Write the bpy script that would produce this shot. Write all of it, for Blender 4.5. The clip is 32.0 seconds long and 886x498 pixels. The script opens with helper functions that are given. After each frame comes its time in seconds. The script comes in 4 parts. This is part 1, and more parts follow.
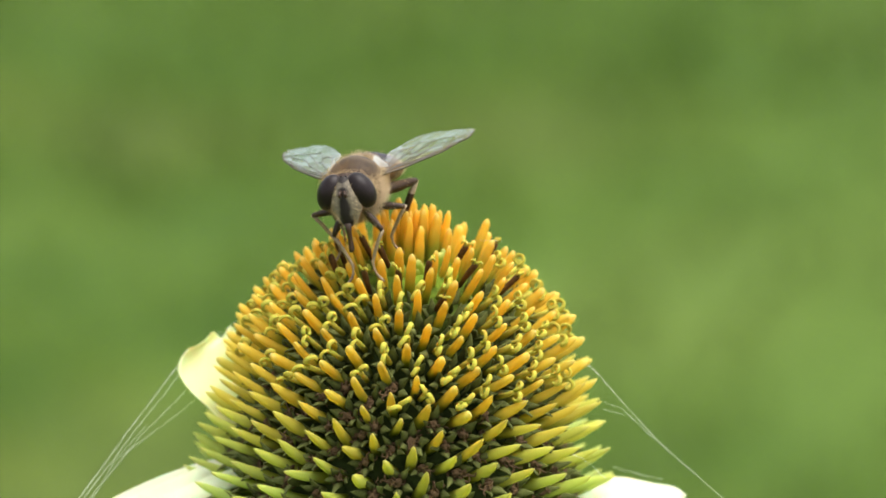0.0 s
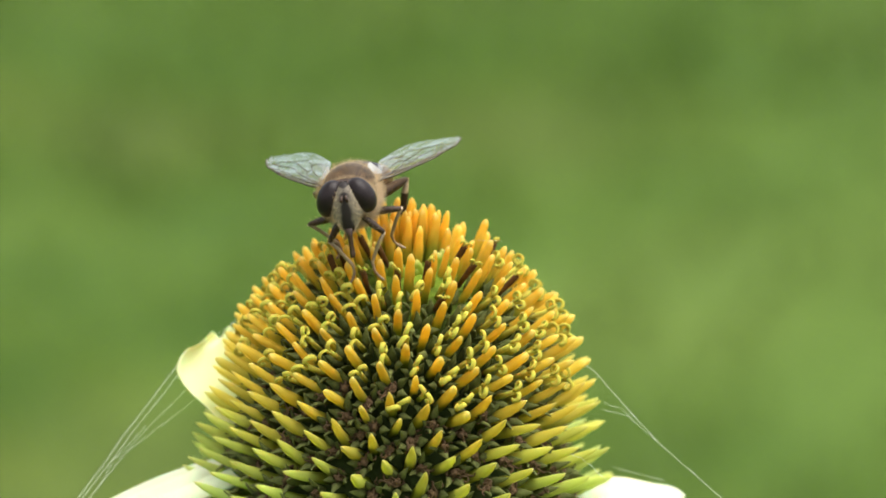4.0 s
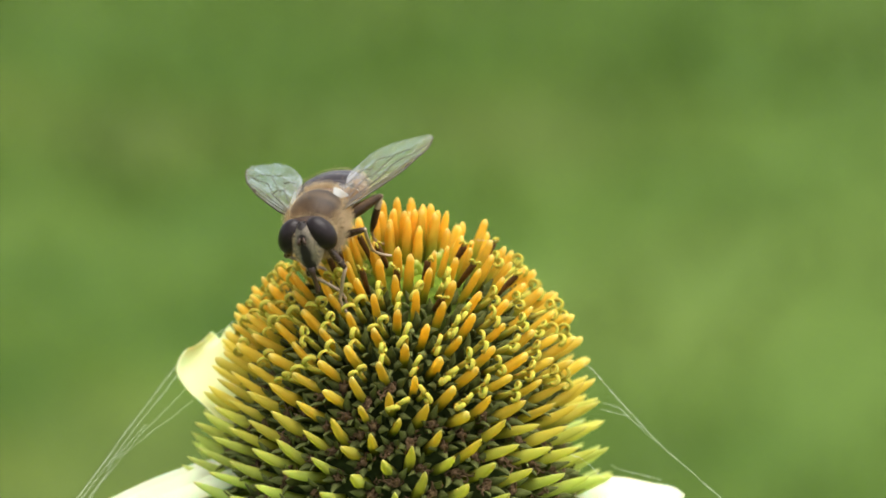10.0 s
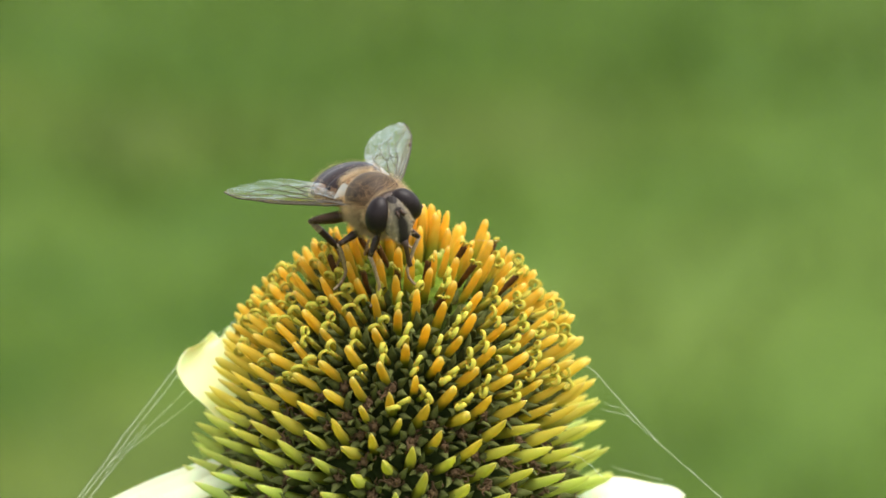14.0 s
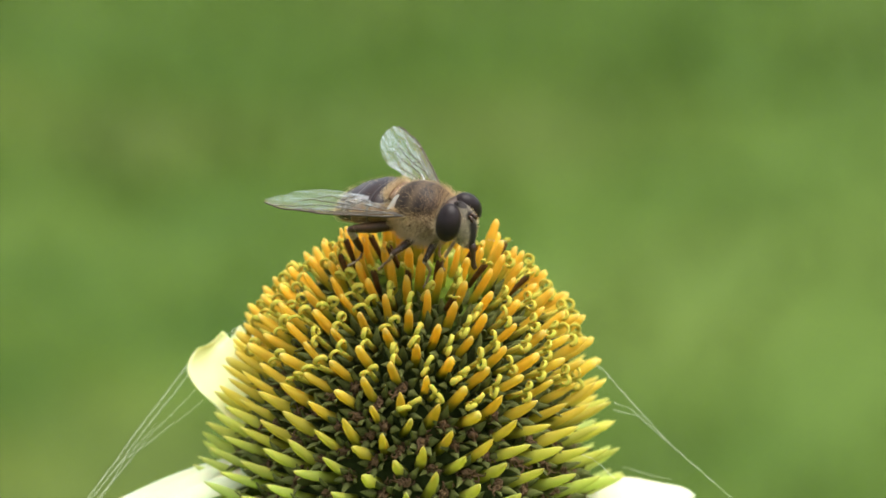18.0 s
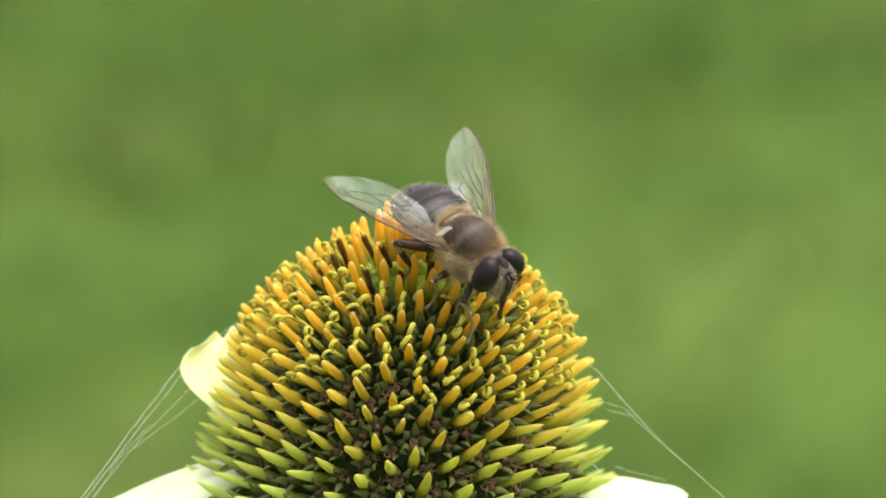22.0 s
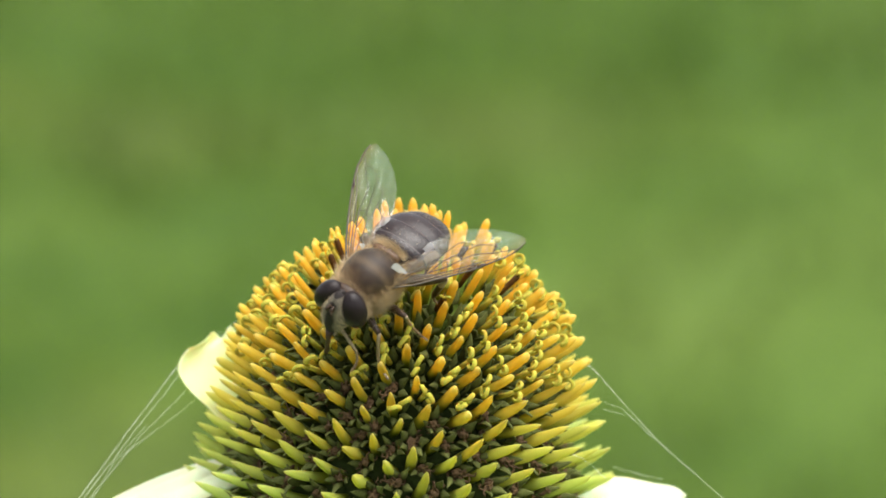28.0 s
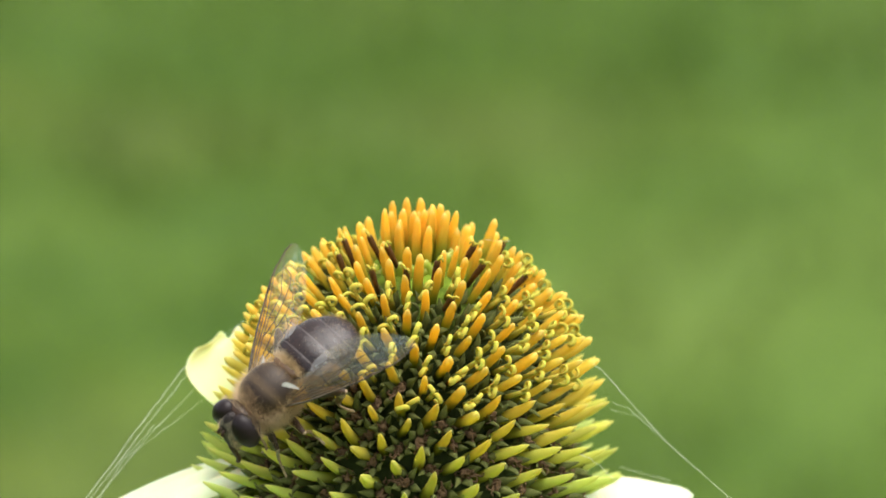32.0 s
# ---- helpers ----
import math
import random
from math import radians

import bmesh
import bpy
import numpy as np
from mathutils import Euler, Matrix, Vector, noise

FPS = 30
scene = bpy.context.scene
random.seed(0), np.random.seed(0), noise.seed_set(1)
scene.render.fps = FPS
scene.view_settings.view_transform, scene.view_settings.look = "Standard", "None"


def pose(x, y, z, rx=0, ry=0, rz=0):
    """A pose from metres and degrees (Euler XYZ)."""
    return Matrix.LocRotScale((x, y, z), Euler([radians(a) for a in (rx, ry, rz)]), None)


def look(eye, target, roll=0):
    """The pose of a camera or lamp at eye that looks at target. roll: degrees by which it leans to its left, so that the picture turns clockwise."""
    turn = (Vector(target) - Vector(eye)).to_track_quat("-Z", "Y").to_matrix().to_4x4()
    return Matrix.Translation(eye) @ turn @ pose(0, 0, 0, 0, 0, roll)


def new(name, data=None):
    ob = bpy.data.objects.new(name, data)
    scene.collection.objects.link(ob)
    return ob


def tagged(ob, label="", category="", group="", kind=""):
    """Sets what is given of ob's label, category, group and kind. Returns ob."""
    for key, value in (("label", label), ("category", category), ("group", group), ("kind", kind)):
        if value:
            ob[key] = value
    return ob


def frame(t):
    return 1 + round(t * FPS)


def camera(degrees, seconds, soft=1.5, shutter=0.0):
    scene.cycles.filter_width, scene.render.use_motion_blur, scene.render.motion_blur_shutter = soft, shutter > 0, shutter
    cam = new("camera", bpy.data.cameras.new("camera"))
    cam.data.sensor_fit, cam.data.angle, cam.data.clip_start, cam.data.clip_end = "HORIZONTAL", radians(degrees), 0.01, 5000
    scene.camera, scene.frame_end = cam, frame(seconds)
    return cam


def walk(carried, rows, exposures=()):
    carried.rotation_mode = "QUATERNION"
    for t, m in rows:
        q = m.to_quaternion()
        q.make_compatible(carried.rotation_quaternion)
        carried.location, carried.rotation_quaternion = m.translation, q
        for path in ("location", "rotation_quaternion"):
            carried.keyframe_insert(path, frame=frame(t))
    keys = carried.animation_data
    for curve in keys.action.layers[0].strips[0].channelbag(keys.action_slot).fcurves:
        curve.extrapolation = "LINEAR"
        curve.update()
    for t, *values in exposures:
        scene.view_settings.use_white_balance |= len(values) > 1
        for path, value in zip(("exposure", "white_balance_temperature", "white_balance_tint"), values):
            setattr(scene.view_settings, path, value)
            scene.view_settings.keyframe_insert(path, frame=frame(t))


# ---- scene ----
# ---- camera ----
MM = 0.001
FOV = 10.0
PITCH = 0.2593        # the lens looks down by this angle (radians)
TOP = Vector((0, 0, 0.62))    # the middle of the flower's crown of tips
FWD = Vector((0, math.cos(PITCH), -math.sin(PITCH)))
UPV = Vector((0, math.sin(PITCH), math.cos(PITCH)))
REACH = 784 * 0.04 * MM / math.tan(radians(FOV / 2))
EYE = TOP - FWD * REACH - Vector((1, 0, 0)) * (-2.017 * MM) - UPV * (3.301 * MM)
cam = camera(FOV, 32.0, soft=1.72)
cam.data.dof.use_dof = True
cam.data.dof.focus_distance = REACH - 7 * MM
cam.data.dof.aperture_fstop = 36
walk(cam, [(0, look(EYE, EYE + FWD)), (32, look(EYE, EYE + FWD))], exposures=[(0, 1.1), (15, 1.1), (22, 1.13), (32, 1.13)])

# ---- light: a bright, thinly clouded sky ----
SUN_EL, SUN_AZ = 74, 108
world = bpy.data.worlds.new("sky")
scene.world = world
world.use_nodes = True
wn = world.node_tree
sky = wn.nodes.new("ShaderNodeTexSky")
sky.sky_type, sky.sun_disc = "NISHITA", False
sky.sun_elevation, sky.sun_rotation = radians(SUN_EL), radians(SUN_AZ)
sky.air_density, sky.dust_density, sky.ozone_density = 1.0, 4.0, 1.0
cloud = wn.nodes.new("ShaderNodeHueSaturation")      # thin cloud takes most of the blue out of the sky
cloud.inputs["Saturation"].default_value = 0.35
wn.links.new(sky.outputs[0], cloud.inputs["Color"])
wn.links.new(cloud.outputs[0], wn.nodes["Background"].inputs[0])
wn.nodes["Background"].inputs[1].default_value = 0.15
sun = new("sun", bpy.data.lights.new("sun", "SUN"))
sun.data.energy, sun.data.angle, sun.data.color = 1.75, radians(70), (1.0, 0.97, 0.92)
a, e = radians(SUN_AZ), radians(SUN_EL)
sun.matrix_world = look((0, 0, 3), Vector((0, 0, 3)) - Vector((math.sin(a) * math.cos(e), math.cos(a) * math.cos(e), math.sin(e))))


# ---- materials ----
def node_mat(name):
    m = bpy.data.materials.new(name)
    m.use_nodes = True
    nt = m.node_tree
    return m, nt, nt.nodes["Principled BSDF"]


def noise_node(nt, scale, detail=3.0, coord="Object"):
    tc = nt.nodes.new("ShaderNodeTexCoord")
    n = nt.nodes.new("ShaderNodeTexNoise")
    n.inputs["Scale"].default_value, n.inputs["Detail"].default_value = scale, detail
    nt.links.new(tc.outputs[coord], n.inputs["Vector"])
    return n


def ramp(nt, fac, stops):
    r = nt.nodes.new("ShaderNodeValToRGB")
    while len(r.color_ramp.elements) < len(stops):
        r.color_ramp.elements.new(0.5)
    for el, (pos, col) in zip(r.color_ramp.elements, stops):
        el.position, el.color = pos, (*col, 1)
    nt.links.new(fac, r.inputs[0])
    return r.outputs[0]


def mix(nt, fac, a, b, mode="MIX"):
    n = nt.nodes.new("ShaderNodeMix")
    n.data_type, n.blend_type = "RGBA", mode
    for sock, v in ((n.inputs[0], fac), (n.inputs[6], a), (n.inputs[7], b)):
        if isinstance(v, (int, float)):
            sock.default_value = v
        elif isinstance(v, tuple):
            sock.default_value = (*v, 1)
        else:
            nt.links.new(v, sock)
    return n.outputs[2]


def bump(nt, bsdf, height, strength, dist):
    b = nt.nodes.new("ShaderNodeBump")
    b.inputs["Strength"].default_value, b.inputs["Distance"].default_value = strength, dist
    nt.links.new(height, b.inputs["Height"])
    nt.links.new(b.outputs[0], bsdf.inputs["Normal"])


def thin(nt, bsdf, colour, share):
    """Lets part of the light through, as leaf tissue does."""
    tl = nt.nodes.new("ShaderNodeBsdfTranslucent")
    nt.links.new(colour, tl.inputs[0])
    ms = nt.nodes.new("ShaderNodeMixShader")
    ms.inputs[0].default_value = share
    nt.links.new(bsdf.outputs[0], ms.inputs[1])
    nt.links.new(tl.outputs[0], ms.inputs[2])
    nt.links.new(ms.outputs[0], nt.nodes["Material Output"].inputs[0])


def surface(name, dark, light, scale, rough=0.5, bump_mm=0.02, fine=8.0, sub=0.0, coat=0.0, spec=0.5):
    """Two scales of mottle between two colours, with a fine relief."""
    m, nt, b = node_mat(name)
    n1, n2 = noise_node(nt, scale), noise_node(nt, scale * fine, 4)
    c = ramp(nt, n1.outputs[0], [(0.3, dark), (0.7, light)])
    c = mix(nt, 0.35, c, ramp(nt, n2.outputs[0], [(0.3, tuple(v * 0.6 for v in dark)), (0.7, tuple(min(1, v * 1.25) for v in light))]))
    nt.links.new(c, b.inputs["Base Color"])
    b.inputs["Roughness"].default_value = rough
    b.inputs["Coat Weight"].default_value = coat
    b.inputs["Specular IOR Level"].default_value = spec
    if sub:
        b.inputs["Subsurface Weight"].default_value = sub
        b.inputs["Subsurface Scale"].default_value = 0.0006
    bump(nt, b, n2.outputs[0], 0.5, bump_mm * MM)
    return m


def bract_material():
    """Waxy scale: green foot, darkened partly in place of shade between scales, coloured upper half (the object's own
    colour), pale highlight painted on the tip.
    """
    m, nt, b = node_mat("waxy_scale")
    uv = nt.nodes.new("ShaderNodeUVMap")
    sep = nt.nodes.new("ShaderNodeSeparateXYZ")
    nt.links.new(uv.outputs[0], sep.inputs[0])
    oi = nt.nodes.new("ShaderNodeObjectInfo")
    n = noise_node(nt, 1100, 3)
    add = nt.nodes.new("ShaderNodeMath")
    add.operation = "MULTIPLY_ADD"
    nt.links.new(n.outputs[0], add.inputs[0])
    add.inputs[1].default_value = 0.16
    nt.links.new(sep.outputs[1], add.inputs[2])
    rnd = nt.nodes.new("ShaderNodeMath")
    rnd.operation = "MULTIPLY_ADD"
    nt.links.new(oi.outputs["Random"], rnd.inputs[0])
    rnd.inputs[1].default_value = 0.10
    nt.links.new(add.outputs[0], rnd.inputs[2])
    shift = nt.nodes.new("ShaderNodeMath")
    shift.operation = "ADD"
    nt.links.new(rnd.outputs[0], shift.inputs[0])
    nt.links.new(oi.outputs["Alpha"], shift.inputs[1])
    low = ramp(nt, shift.outputs[0], [(0.20, (0.125, 0.170, 0.020)), (0.62, (0.350, 0.385, 0.032))])
    g = ramp(nt, shift.outputs[0], [(0.48, (0, 0, 0)), (0.88, (1, 1, 1))])
    hsv = nt.nodes.new("ShaderNodeHueSaturation")
    nt.links.new(oi.outputs["Color"], hsv.inputs["Color"])
    vr = nt.nodes.new("ShaderNodeMapRange")
    nt.links.new(oi.outputs["Random"], vr.inputs[0])
    vr.inputs[3].default_value, vr.inputs[4].default_value = 0.88, 1.12
    nt.links.new(vr.outputs[0], hsv.inputs["Value"])
    col = mix(nt, g, low, hsv.outputs[0])
    # highlight put into the colour of the outermost tenth
    tip = ramp(nt, sep.outputs[1], [(0.90, (0, 0, 0)), (1.0, (1, 1, 1))])
    tipm = nt.nodes.new("ShaderNodeMath")
    tipm.operation = "MULTIPLY"
    nt.links.new(tip, tipm.inputs[0])
    tipm.inputs[1].default_value = 0.55
    col = mix(nt, tipm.outputs[0], col, (0.80, 0.72, 0.28))
    nt.links.new(col, b.inputs["Base Color"])
    b.inputs["Roughness"].default_value = 0.55
    b.inputs["Specular IOR Level"].default_value = 0.35
    b.inputs["Subsurface Weight"].default_value = 0.15
    b.inputs["Subsurface Scale"].default_value = 0.0005
    b.inputs["Subsurface Radius"].default_value = (1.0, 0.6, 0.2)
    bump(nt, b, n.outputs[0], 0.35, 0.03 * MM)
    thin(nt, b, col, 0.52)
    return m


def petal_material():
    m, nt, b = node_mat("cream_petal")
    uv = nt.nodes.new("ShaderNodeUVMap")
    w = nt.nodes.new("ShaderNodeTexWave")
    w.inputs["Scale"].default_value, w.inputs["Distortion"].default_value = 5.0, 0.8
    nt.links.new(uv.outputs[0], w.inputs["Vector"])
    oi = nt.nodes.new("ShaderNodeObjectInfo")
    n = noise_node(nt, 250, 3)
    c = mix(nt, ramp(nt, w.outputs[0], [(0.2, (0.16, 0.16, 0.16)), (0.8, (0, 0, 0))]), oi.outputs["Color"], (0.62, 0.70, 0.36))
    c = mix(nt, ramp(nt, n.outputs[0], [(0.4, (0, 0, 0)), (0.75, (0.22, 0.22, 0.22))]), c, (0.70, 0.74, 0.40))
    nt.links.new(c, b.inputs["Base Color"])
    b.inputs["Roughness"].default_value = 0.55
    b.inputs["Subsurface Weight"].default_value = 0.3
    b.inputs["Subsurface Scale"].default_value = 0.001
    bump(nt, b, w.outputs[0], 0.4, 0.08 * MM)
    thin(nt, b, c, 0.35)
    return m


def lawn_material():
    m, nt, b = node_mat("lawn")
    n1, n2, n3 = noise_node(nt, 3.6, 2), noise_node(nt, 9.0, 2), noise_node(nt, 160, 2)
    c = ramp(nt, n1.outputs[0], [(0.34, (0.026, 0.070, 0.003)), (0.50, (0.046, 0.092, 0.005)), (0.66, (0.100, 0.122, 0.024))])
    c = mix(nt, 0.45, c, ramp(nt, n2.outputs[0], [(0.38, (0.018, 0.054, 0.001)), (0.62, (0.080, 0.128, 0.010))]))
    c = mix(nt, 0.3, c, ramp(nt, n3.outputs[0], [(0.3, (0.02, 0.05, 0.004)), (0.7, (0.09, 0.14, 0.02))]))
    # broad uneven patches: paler turf and darker, greener turf
    tc = nt.nodes.new("ShaderNodeTexCoord")
    warp = noise_node(nt, 2.2, 3)
    wob = nt.nodes.new("ShaderNodeVectorMath")
    wob.operation = "MULTIPLY_ADD"
    nt.links.new(warp.outputs["Color"], wob.inputs[0])
    wob.inputs[1].default_value = (0.5, 0.7, 0)
    nt.links.new(tc.outputs["Object"], wob.inputs[2])
    for x, y, near, wide, share, tone in ((0.33, 3.12, 0.02, 0.24, 0.60, (0.036, 0.076, 0.002)), (0.05, 2.67, 0.03, 0.17, 0.30, (0.094, 0.156, 0.024)), (0.2, 4.1, 0.35, 1.2, 0.42, (0.036, 0.076, 0.002)), (0.56, 2.55, 0.10, 0.46, 0.60, (0.094, 0.156, 0.024)), (-1.6, 2.4, 0.3, 0.8, 0.4, (0.094, 0.156, 0.024)), (2.2, 1.0, 0.3, 1.0, 0.45, (0.036, 0.076, 0.002)), (-1.0, -1.8, 0.3, 1.1, 0.5, (0.094, 0.156, 0.024)), (1.6, -2.4, 0.4, 1.2, 0.5, (0.036, 0.076, 0.002))):
        gap = nt.nodes.new("ShaderNodeVectorMath")
        gap.operation = "DISTANCE"
        nt.links.new(wob.outputs[0], gap.inputs[0])
        gap.inputs[1].default_value = (x, y, 0)
        mr = nt.nodes.new("ShaderNodeMapRange")
        mr.interpolation_type = "SMOOTHSTEP"
        nt.links.new(gap.outputs["Value"], mr.inputs[0])
        mr.inputs[1].default_value, mr.inputs[2].default_value, mr.inputs[3].default_value, mr.inputs[4].default_value = near, wide, share, 0.0
        c = mix(nt, mr.outputs[0], c, tone)
    nt.links.new(c, b.inputs["Base Color"])
    b.inputs["Roughness"].default_value = 0.8
    b.inputs["Specular IOR Level"].default_value = 0.15
    bump(nt, b, n3.outputs[0], 0.6, 0.01)
    return m


def wing_material():
    """Clear membrane with a thin pale bloom; amber towards the root and the front edge."""
    m, nt, b = node_mat("wing_membrane")
    out = nt.nodes["Material Output"]
    uv = nt.nodes.new("ShaderNodeUVMap")
    sep = nt.nodes.new("ShaderNodeSeparateXYZ")
    nt.links.new(uv.outputs[0], sep.inputs[0])
    amber = ramp(nt, sep.outputs[1], [(0.62, (0, 0, 0)), (0.97, (0.70, 0.70, 0.70))])
    root = ramp(nt, sep.outputs[0], [(0.0, (0.75, 0.75, 0.75)), (0.30, (0.52, 0.52, 0.52)), (0.72, (0, 0, 0))])
    f = mix(nt, 1.0, amber, root, "ADD")
    hind = ramp(nt, sep.outputs[1], [(0.15, (1, 1, 1)), (0.50, (0, 0, 0))])
    # pale violet sheen on the inner hind lobe, put into density and colour
    lobe = mix(nt, 1.0, ramp(nt, sep.outputs[0], [(0.06, (0, 0, 0)), (0.18, (0.18, 0.18, 0.18)), (0.38, (0.18, 0.18, 0.18)), (0.48, (0, 0, 0))]), hind, "MULTIPLY")
    dens = mix(nt, 1.0, (0.095, 0.095, 0.095), lobe, "ADD")
    col = mix(nt, mix(nt, 1.0, lobe, (5, 5, 5), "MULTIPLY"), mix(nt, f, (0.78, 0.92, 0.86), (0.70, 0.48, 0.18)), (0.80, 0.82, 0.88))
    nt.links.new(col, b.inputs["Base Color"])
    b.inputs["Roughness"].default_value = 0.25
    b.inputs["Specular IOR Level"].default_value = 0.8
    n = noise_node(nt, 1400, 2)
    bump(nt, b, n.outputs[0], 0.5, 0.05 * MM)
    tr = nt.nodes.new("ShaderNodeBsdfTransparent")
    nt.links.new(mix(nt, f, (0.99, 0.99, 0.95), (0.95, 0.68, 0.28)), tr.inputs[0])
    tl = nt.nodes.new("ShaderNodeBsdfTranslucent")
    nt.links.new(col, tl.inputs[0])
    body = nt.nodes.new("ShaderNodeMixShader")
    body.inputs[0].default_value = 0.5
    nt.links.new(b.outputs[0], body.inputs[1])
    nt.links.new(tl.outputs[0], body.inputs[2])
    ms = nt.nodes.new("ShaderNodeMixShader")
    nt.links.new(dens, ms.inputs[0])
    nt.links.new(tr.outputs[0], ms.inputs[1])
    nt.links.new(body.outputs[0], ms.inputs[2])
    gl = nt.nodes.new("ShaderNodeBsdfGlossy")
    gl.inputs["Roughness"].default_value = 0.26
    gl.inputs["Color"].default_value = (0.90, 0.99, 0.95, 1)
    bp = nt.nodes.new("ShaderNodeBump")
    crease = noise_node(nt, 620, 2)
    bp.inputs["Strength"].default_value, bp.inputs["Distance"].default_value = 1.0, 0.10 * MM
    nt.links.new(crease.outputs[0], bp.inputs["Height"])
    nt.links.new(bp.outputs[0], gl.inputs["Normal"])
    lw = nt.nodes.new("ShaderNodeLayerWeight")
    lw.inputs[0].default_value = 0.5
    folds = noise_node(nt, 1000, 1)
    folds.inputs["Distortion"].default_value = 1.2
    fr = ramp(nt, lw.outputs["Facing"], [(0.30, (0.02, 0.02, 0.02)), (0.46, (0.11, 0.11, 0.11)), (0.56, (0.34, 0.34, 0.34)), (0.66, (0.50, 0.50, 0.50)), (0.88, (0.66, 0.66, 0.66))])
    fr = mix(nt, 1.0, fr, ramp(nt, folds.outputs[0], [(0.40, (0.36, 0.36, 0.36)), (0.49, (1, 1, 1)), (0.56, (0.42, 0.42, 0.42)), (0.64, (1, 1, 1))]), "MULTIPLY")
    sheen = nt.nodes.new("ShaderNodeMixShader")
    nt.links.new(fr, sheen.inputs[0])
    nt.links.new(ms.outputs[0], sheen.inputs[1])
    nt.links.new(gl.outputs[0], sheen.inputs[2])
    nt.links.new(sheen.outputs[0], out.inputs[0])
    return m


def thorax_material():
    """Dark bronze back with two faint paler cross bands."""
    m, nt, b = node_mat("thorax_cuticle")
    tc = nt.nodes.new("ShaderNodeTexCoord")
    sep = nt.nodes.new("ShaderNodeSeparateXYZ")
    nt.links.new(tc.outputs["Object"], sep.inputs[0])
    mr = nt.nodes.new("ShaderNodeMapRange")
    nt.links.new(sep.outputs[1], mr.inputs[0])
    mr.inputs[1].default_value, mr.inputs[2].default_value = -2.4 * MM, 2.4 * MM
    n = noise_node(nt, 900, 4)
    c = ramp(nt, mr.outputs[0], [(0.0, (0.24, 0.16, 0.075)), (0.13, (0.040, 0.024, 0.012)), (0.42, (0.018, 0.011, 0.007)), (0.53, (0.085, 0.056, 0.030)), (0.64, (0.016, 0.010, 0.007)), (0.84, (0.034, 0.021, 0.012)), (0.96, (0.13, 0.085, 0.042))])
    c = mix(nt, 0.25, c, ramp(nt, n.outputs[0], [(0.3, (0.012, 0.008, 0.006)), (0.7, (0.07, 0.042, 0.02))]))
    side = nt.nodes.new("ShaderNodeMapRange")
    nt.links.new(sep.outputs[2], side.inputs[0])
    side.inputs[1].default_value, side.inputs[2].default_value, side.inputs[3].default_value, side.inputs[4].default_value = 0.1 * MM, 1.1 * MM, 0.85, 0.0
    c = mix(nt, side.outputs[0], c, (0.17, 0.115, 0.058))
    nt.links.new(c, b.inputs["Base Color"])
    b.inputs["Roughness"].default_value, b.inputs["Specular IOR Level"].default_value = 0.5, 0.25
    # short velvet pile that shows at a low angle
    b.inputs["Sheen Weight"].default_value, b.inputs["Sheen Roughness"].default_value = 0.9, 0.25
    b.inputs["Sheen Tint"].default_value = (0.95, 0.72, 0.42, 1)
    bump(nt, b, n.outputs[0], 0.4, 0.05 * MM)
    return m


